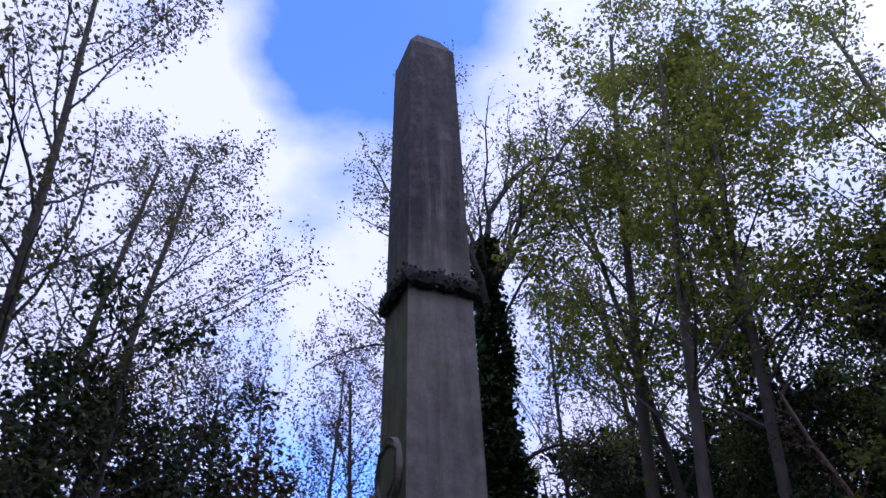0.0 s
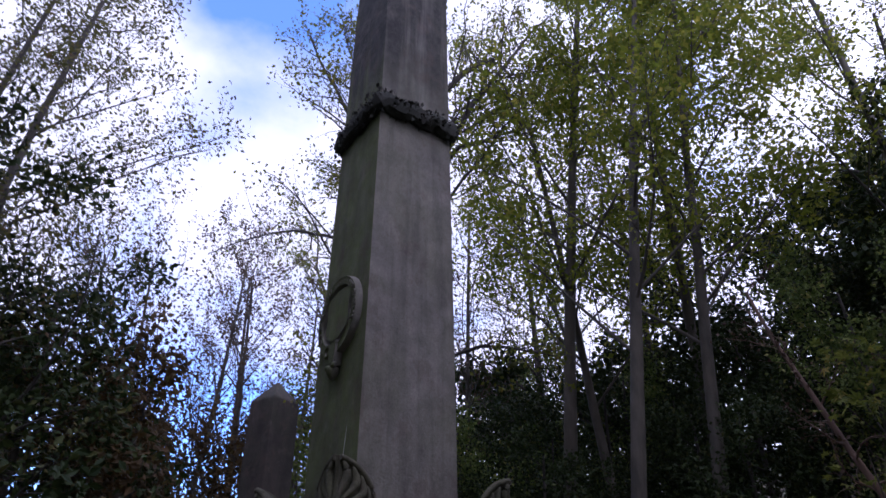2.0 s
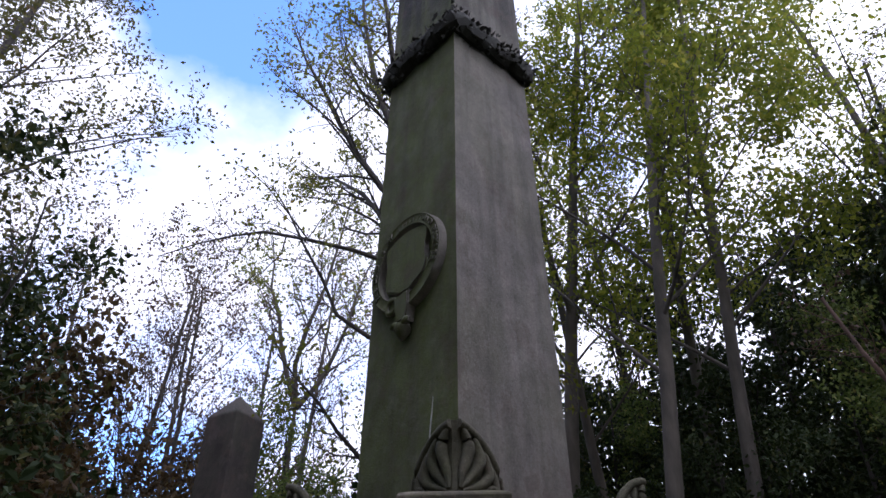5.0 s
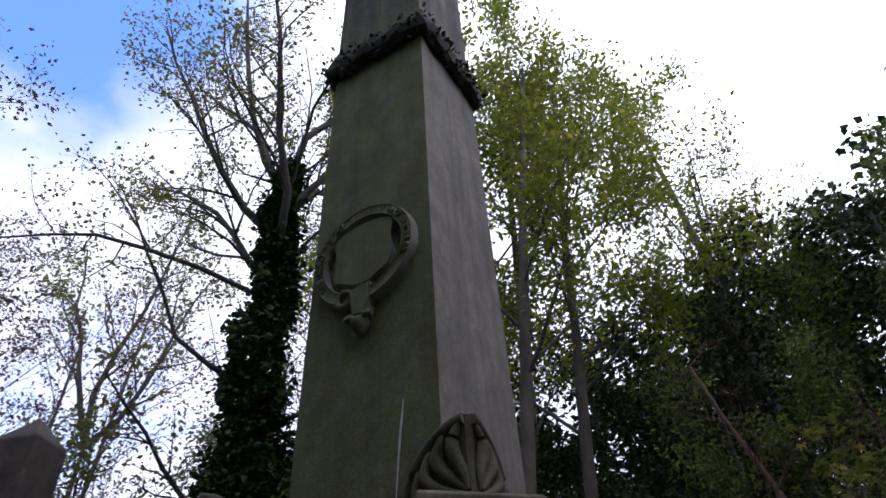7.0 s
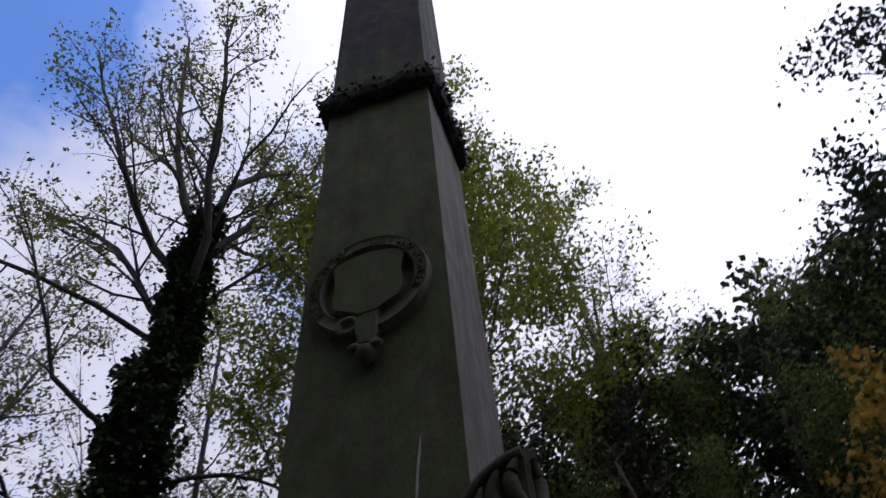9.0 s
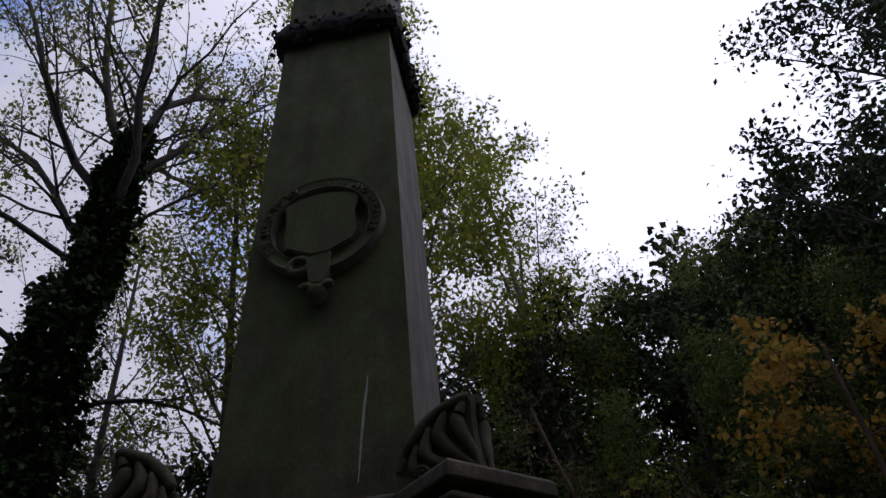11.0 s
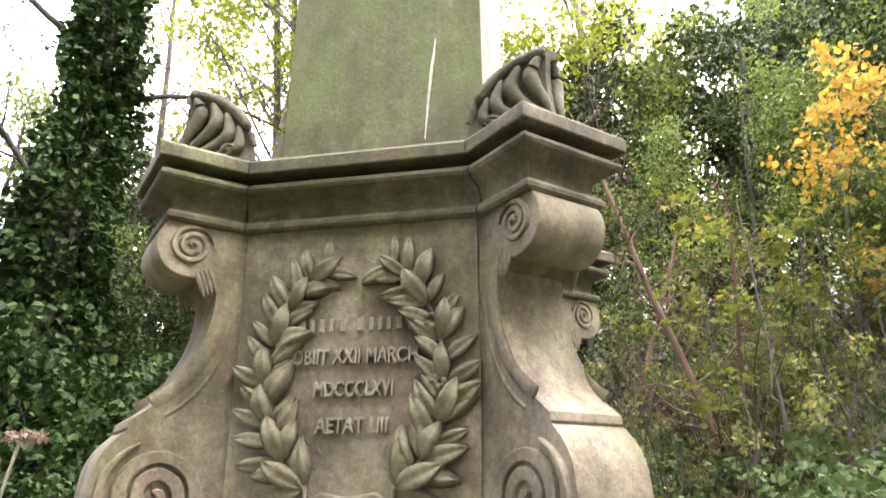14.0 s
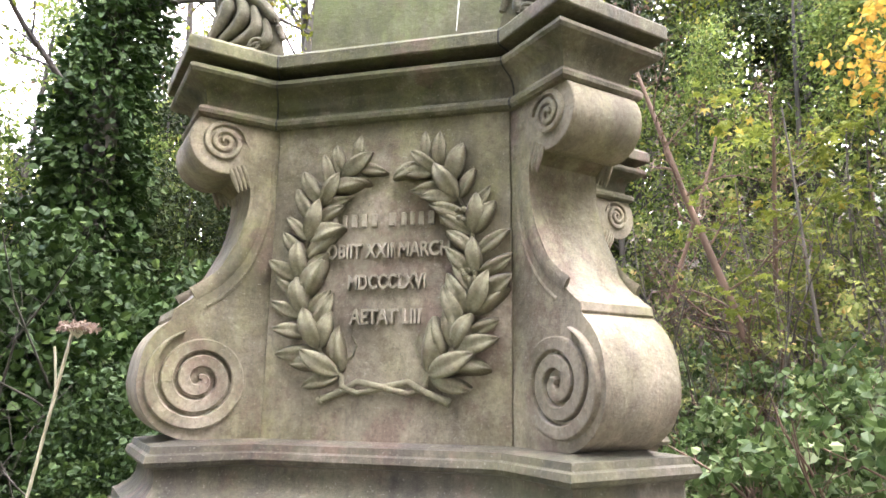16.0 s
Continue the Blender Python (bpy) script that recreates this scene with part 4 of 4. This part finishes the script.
for i, (kind, x, y, s) in enumerate(((dark, 12.0, 9.5, 1.1), (dense, -5.5, 9.5, 0.55), (dark, -8.0, 6.8, 0.5), (dark, -11.0, -0.4, 0.62), (dark, -7.2, -3.6, 0.92), (dark, -9.6, -2.2, 0.85), (dark, -13, 3.5, 0.45),
                                       # last two: never in view, placed to screen the pedestal from eastern light
                                       (dense, -9.0, 4.6, 0.40), (dark, -12.0, 8.5, 0.55), (dense, -6.2, 5.9, 0.38), (dense, -11, 12, 0.8), (dark, -2.8, 8.2, 0.42), (dark, 10.8, 6.4, 0.8), (dark, -4.4, 11.5, 0.95), (dark, -2.6, 12.8, 0.85), (dark, 8.8, 2.0, 0.9), (dark, 10.4, -0.8, 1.0))):
    put_copy(kind, x, y, i * 77, s)
# behind the camera and eastward: unseen trees that keep sky light off the front
for i, (x, y, s) in enumerate(((-4.0, -13.5, 1.6), (0.0, -12.5, 1.6), (4.0, -14.0, 1.6), (8.0, -14.0, 1.5), (13.5, -9.5, 1.2), (-2.0, -17, 1.8), (6.0, -18, 1.8), (-12, -11, 1.3), (15, -2, 0.9), (14, 4, 0.8),
                                 # two more unseen ones, added against light from the south-east
                                 (11.0, -7.0, 1.15), (14.0, -5.0, 1.2),
                                 (-15.5, -3, 0.8), (-17.5, 0.5, 0.7), (-17, -6, 1.0), (-14, 13, 0.8))):
    put_copy(far, x, y, 20 + i * 67, s)
# three rows of woodland up the slope, taller towards the east
for i, a in enumerate(range(-44, 50, 6)):
    tall = min(1.0, max(0.0, (a + 24) / 26))
    for row, (kind, dist, s0, s1) in enumerate(((dark if a < -2 else dense, 10.3, 0.40, 0.50), (dense if a > 2 and i % 3 else dark, 13.6, 0.55, 0.76), (far, 17.5, 0.62, 0.82))):
        w = radians(a + (2.5 * (row == 1)) + 1.3 * math.sin(i * 5.1 + row))
        d = dist + 0.7 * math.sin(i * 2.3 + row * 1.9)
        put_copy(kind, 1.5 + d * math.sin(w), -2.9 + d * math.cos(w), i * 83 + row * 40, (s0 + (s1 - s0) * tall) * (1 + 0.10 * math.sin(i * 3.7 + row)))

# tall tree at the slope's edge whose branches hang into the sky
overhang = tree(59, 13.0, 0.2, ((18, 0.42, 0.3, 0.9), (8, 0.45, 0.2, 0.8), (6, 0.45, 0.2, 0.8), (13,)), LEAF_DARK, 0.12, BARK_DARK, "tall dark tree with small leaves against the sky", (0, 0), 0.03, 0.05, 0.18, twigs=False)
stand(overhang, 9.3, 5.2, 33, 1.04)

# ivy-clad tree
ivy_tree = tagged(new("ivy_clad_tree"), "tall tree, its trunk thick with dark ivy, half-bare crown", "tree")
w = Wood(53)
w.branch((0, 0, -0.3), (0.03, 0.0, 1), 11.5, 0.26, 0, ((0, 0, 0, 0), (1,)), 0.03, 0.05)
core = w.v[0].reshape(-1, 9, 3).mean(1)
top_pt = w.v[0].reshape(-1, 9, 3).mean(1)[-1]
w.tips, w.ways = [], []
for k, (dx, dy, ln) in enumerate(((0.22, 0.1, 8.0), (-0.48, -0.22, 7.5), (0.6, 0.42, 7.0), (-0.15, 0.45, 7.0), (-0.85, -0.55, 6.5), (0.40, -0.40, 7.0), (-0.1, -0.05, 8.5), (-0.65, 0.1, 6.5))):
    w.branch(top_pt - np.array((0, 0, 0.35 * k)), (dx, dy, 1), ln, 0.085, 1, ((0,), (15, 0.42, 0.12, 0.65), (9, 0.45, 0.2, 0.7), (9,)), 0.13, 0.05)
for z, dx, dy, ln in ((8.7, -0.75, -0.78, 7.0), (6.9, -0.72, -0.70, 4.5), (6.0, 0.9, 0.4, 3.0), (8.6, 0.8, -0.1, 4.0), (4.4, 0.3, -0.9, 3.0)):
    w.branch((0.03, 0, z), (dx, dy, 0.55), ln, 0.05, 1, ((0,), (11, 0.4, 0.3, 0.7), (8, 0.45, 0.2, 0.7), (3,)), 0.17, -0.02)
w.wood_mesh("trunk", BARK_DARK, ivy_tree)
w.leaf_mesh("crown", LEAF_OLIVE, ivy_tree, 0.09, 0.32, 0.13, 0.6)
gen = w.gen
n = 26000
z = 11.9 * gen.uniform(0, 1, n) ** 1.1
a = gen.uniform(0, math.tau, n)
bulge = 0.58 + 0.20 * np.exp(-z / 2.5) + 0.10 * np.sin(z * 2.1 + 2 * np.sin(a)) + 0.07 * np.sin(z * 5 + a * 3) - 0.037 * z
rad = bulge * gen.uniform(0.72, 1.15, n) + 0.25 * (gen.uniform(0, 1, n) ** 9)
c = np.stack([rad * np.cos(a) + np.interp(z, core[:, 2], core[:, 0]), rad * np.sin(a) + np.interp(z, core[:, 2], core[:, 1]), z], -1)
way = np.stack([np.cos(a), np.sin(a), -0.7 + 0 * a], -1) + gen.normal(size=(n, 3)) * 0.55
V, F = full_blades(c, way, 0.095, 0.42, 0.4, gen)
tagged(raw_mesh("ivy", V, F, 4, LEAF_IVY, ivy_tree), "glossy dark ivy", kind="stuff")
stand(ivy_tree, -5.5, 3.75)


def shrub(seed, spread, height, n, leaf, size, label, stems=14, width=0.36, wood_mat=None, hollow=0.55, category="shrub", name="shrub"):
    """A loose shrub at the origin: arching stems, and leaves in clumps on and between them."""
    top = tagged(new(name), label, category, "undergrowth: " + label)
    w = Wood(seed, stems >= 20)
    g = w.gen
    for _ in range(stems):
        a = g.uniform(0, math.tau)
        r0 = spread * 0.45 * g.uniform(0, 1)
        w.branch((r0 * math.cos(a), r0 * math.sin(a), -0.1), (0.5 * math.cos(a), 0.5 * math.sin(a), 1), height * g.uniform(0.7, 1.15), 0.018, 1, ((0,), (5, 0.42, 0.2, 0.8), (4, 0.45, 0.2, 0.8), (2,)), 0.14, -0.02)
    w.wood_mesh("stem_tangle", wood_mat or BARK_RED, top)
    clumps = max(30, n // 60)
    d = g.normal(size=(clumps, 3))
    d /= np.linalg.norm(d, axis=1, keepdims=True)
    d[:, 2] = np.abs(d[:, 2])
    cc = d * (hollow + (1 - hollow) * g.uniform(0, 1.12, (clumps, 1))) * np.array((spread, spread, height))
    i = g.integers(0, clumps, n)
    c = cc[i] + g.normal(size=(n, 3)) * np.array((0.2, 0.2, 0.13)) * spread * 0.55
    c[:, 2] = np.maximum(c[:, 2], 0.02)
    way = g.normal(size=(n, 3)) * 0.7 + d[i] * 0.5 - np.array((0, 0, 0.3))
    V, F = (full_blades if width > 0.4 else blades)(c, way, size, width, 0.4, g)
    raw_mesh("foliage", V, F, 4, leaf, top)
    return top


ivy_bush = stand(shrub(61, 1.5, 3.0, 11000, LEAF_IVY, 0.085, "large ivy-covered shrub, deep green", 14, 0.42, BARK_DARK), -4.6, 2.3)
put_copy(ivy_bush, -3.4, 3.7, 80, 0.9)
put_copy(ivy_bush, -2.9, 1.5, 310, 0.55)
put_copy(ivy_bush, -4.2, 0.5, 30, 0.6)
put_copy(dense, -7.0, 3.2, 15, 0.36)
put_copy(dense, -8.4, 3.9, 200, 0.48)
put_copy(dense, -7.6, 2.4, 80, 0.42)
put_copy(dense, -8.0, 4.9, 140, 0.62)
put_copy(dense, -7.0, 5.8, 260, 0.6)
put_copy(dense, -9.4, 4.0, 310, 0.6)
put_copy(ivy_bush, -6.6, 2.0, 170, 1.05)
put_copy(ivy_bush, -2.4, 5.4, 250, 0.75)
put_copy(ivy_bush, -7.5, 4.2, 20, 1.2)
put_copy(ivy_bush, -4.2, 6.3, 130, 0.95)
put_copy(ivy_bush, -8.6, 1.4, 200, 0.9)
light_bush = stand(shrub(67, 1.3, 2.3, 3600, LEAF_MID, 0.088, "loose green shrub with thin stems", 16, 0.34), -6.0, 4.6)
for i, (x, y, s) in enumerate(((0.2, 6.2, 0.8), (2.9, 6.6, 0.9), (4.6, 5.4, 0.85), (6.4, 6.6, 1.1), (3.7, 8.2, 1.1), (5.6, 8.6, 1.2), (1.4, 7.8, 0.9), (7.8, 4.4, 0.9), (-1.2, 7.4, 0.9))):
    put_copy(light_bush, x, y, i * 63, s)
bramble = stand(shrub(71, 1.0, 1.45, 3400, LEAF_BRAMBLE, 0.078, "bramble patch with pale green leaves", 20, 0.42, BARK_RED, 0.35, "bramble", "bramble"), 2.4, 2.2)
for i, (x, y, s) in enumerate(((3.3, 1.5, 1.0), (3.1, 2.9, 1.0), (4.2, 2.4, 1.1), (2.1, 3.3, 0.95), (4.0, 3.7, 1.1), (5.2, 3.3, 1.2), (2.9, 4.3, 1.0), (1.3, 3.1, 0.8), (5.0, 1.6, 1.1), (1.9, 4.6, 1.0), (4.4, 4.9, 1.1), (0.3, 4.0, 0.8))):
    put_copy(bramble, x, y, i * 101, s)

thicket = stand(shrub(73, 1.2, 3.2, 1700, LEAF_THICKET, 0.078, "tall thin thicket with yellowing leaves and bare stems", 20, 0.34, BARK_GREY, 0.2), 2.2, 5.2)
for i, (x, y, s) in enumerate(((1.2, 5.6, 0.9), (3.2, 5.9, 1.0), (4.2, 5.2, 0.9), (5.3, 6.2, 1.05), (6.4, 5.2, 1.0), (2.6, 7.2, 1.1), (4.4, 7.3, 1.15), (0.6, 7.0, 1.0), (6.2, 7.6, 1.15), (3.4, 4.3, 0.7), (2.6, 4.0, 0.7), (4.6, 4.0, 0.75), (5.6, 4.8, 0.9), (1.7, 4.4, 0.7), (7.2, 6.0, 1.1), (0.9, 4.7, 0.7), (-6.8, 5.4, 0.9))):
    put_copy(thicket, x, y, i * 59, s)

# low green herbs on the slope
herbs = stand(shrub(79, 1.1, 0.6, 1500, LEAF_HERB, 0.11, "patch of low pale green herbs", 12, 0.42, BARK_RED, 0.3, "herbs", "herb_patch"), 4.6, 6.4)
for i, (x, y, s) in enumerate(((5.6, 6.0, 1.2), (5.8, 7.4, 1.3), (4.8, 7.9, 1.3), (3.8, 6.9, 1.1), (6.8, 7.0, 1.3), (3.0, 6.3, 1.0), (5.0, 5.0, 1.0), (6.2, 5.2, 1.1), (2.2, 6.0, 0.9))):
    put_copy(herbs, x, y, i * 47, s)

# young maples
maple = tree(83, 5.6, 0.07, ((13, 0.40, 0.58, 1.35), (6, 0.5, 0.25, 0.8), (5, 0.5, 0.2, 0.8), (4,)), LEAF_YELLOW, 0.088, BARK_RED, "young maple with bright yellow autumn leaves", (0.05, -0.02), 0.0, 0.08, 0.09, 0.5, 0.42, shape=full_blades)
stand(maple, 4.5, 4.9, 40, 0.98)
green_maple = tree(89, 5.2, 0.035, ((13, 0.36, 0.35, 1.1), (4, 0.5, 0.3, 0.8), (3, 0.5, 0.2, 0.8), (2,)), LEAF_LIME, 0.12, BARK_GREY, "young maple with broad yellow-green leaves", (-0.05, -0.02), 0.0, 0.07, 0.08, 0.3, 0.42, shape=palm_blades)
stand(green_maple, 2.75, 4.1, 0, 0.8)
put_copy(green_maple, 3.3, 5.4, 130, 0.75)

# thin dead stems on the slope
dead = tagged(new("dead_sapling"), "thin reddish dead sapling with brittle twigs", "tree")
w = Wood(97)
w.branch((0, 0, -0.2), (-0.17, 0, 1), 5.6, 0.06, 0, ((24, 0.24, 0.10, 1.0), (8, 0.5, 0.2, 0.9), (3,)), 0.2, 0.03)
w.wood_mesh("trunk", BARK_RED, dead)
w.leaf_mesh("dry_foliage", LEAF_BROWN, dead, 0.05, 0.35, 0.05, 0.8)
stand(dead, 2.5, 4.7)
for i, (x, y, s) in enumerate(((2.7, 5.6, 0.75), (1.0, 6.0, 0.8), (3.9, 6.2, 0.7))):
    put_copy(dead, x, y, 70 + i * 83, s)

# dried flower head beside the monument
flower = tagged(new("dried_flower"), "dry brown umbel on a thin pale stalk", "plant")
bm = bmesh.new()
head = Vector((-1.315, -0.65, 1.81))
foot = Vector((-1.78, -0.62, 0.0))
tube_into(bm, [foot.lerp(head, f) + Vector((0.03 * math.sin(f * 4), 0, 0)) for f in np.linspace(0, 1, 10)], 0.007, 6)
for k in range(16):
    a = k * 2.4
    q = 0.065 * math.sqrt((k + 0.5) / 16)
    tube_into(bm, [head - Vector((0, 0, 0.05)), head + Vector((q * math.cos(a), q * math.sin(a), 0.0))], 0.002, 4)
tube_into(bm, [foot.lerp(head, 0.845), foot.lerp(head, 0.89) + Vector((-0.035, 0, 0)), foot.lerp(head, 0.955) + Vector((-0.085, 0, 0))], 0.005, 6)
part("stalk", bm, bark("dry_stalk", (0.42, 0.38, 0.28), (0.30, 0.26, 0.18)), flower)
g = np.random.default_rng(101)
n = 420
a, q = g.uniform(0, math.tau, n), 0.075 * np.sqrt(g.uniform(0, 1, n))
c = np.stack([q * np.cos(a), q * np.sin(a), g.uniform(-0.015, 0.015, n) - q * 0.15], -1) + np.array(head)
V, F = blades(c, g.normal(size=(n, 3)) + (0, 0, 0.6), 0.016, 0.4, 0.4, g)
raw_mesh("umbel", V, F, 4, leaf_mat("dry_umbel", (0.16, 0.11, 0.085), (0.30, 0.22, 0.17), None, 0.2), flower)
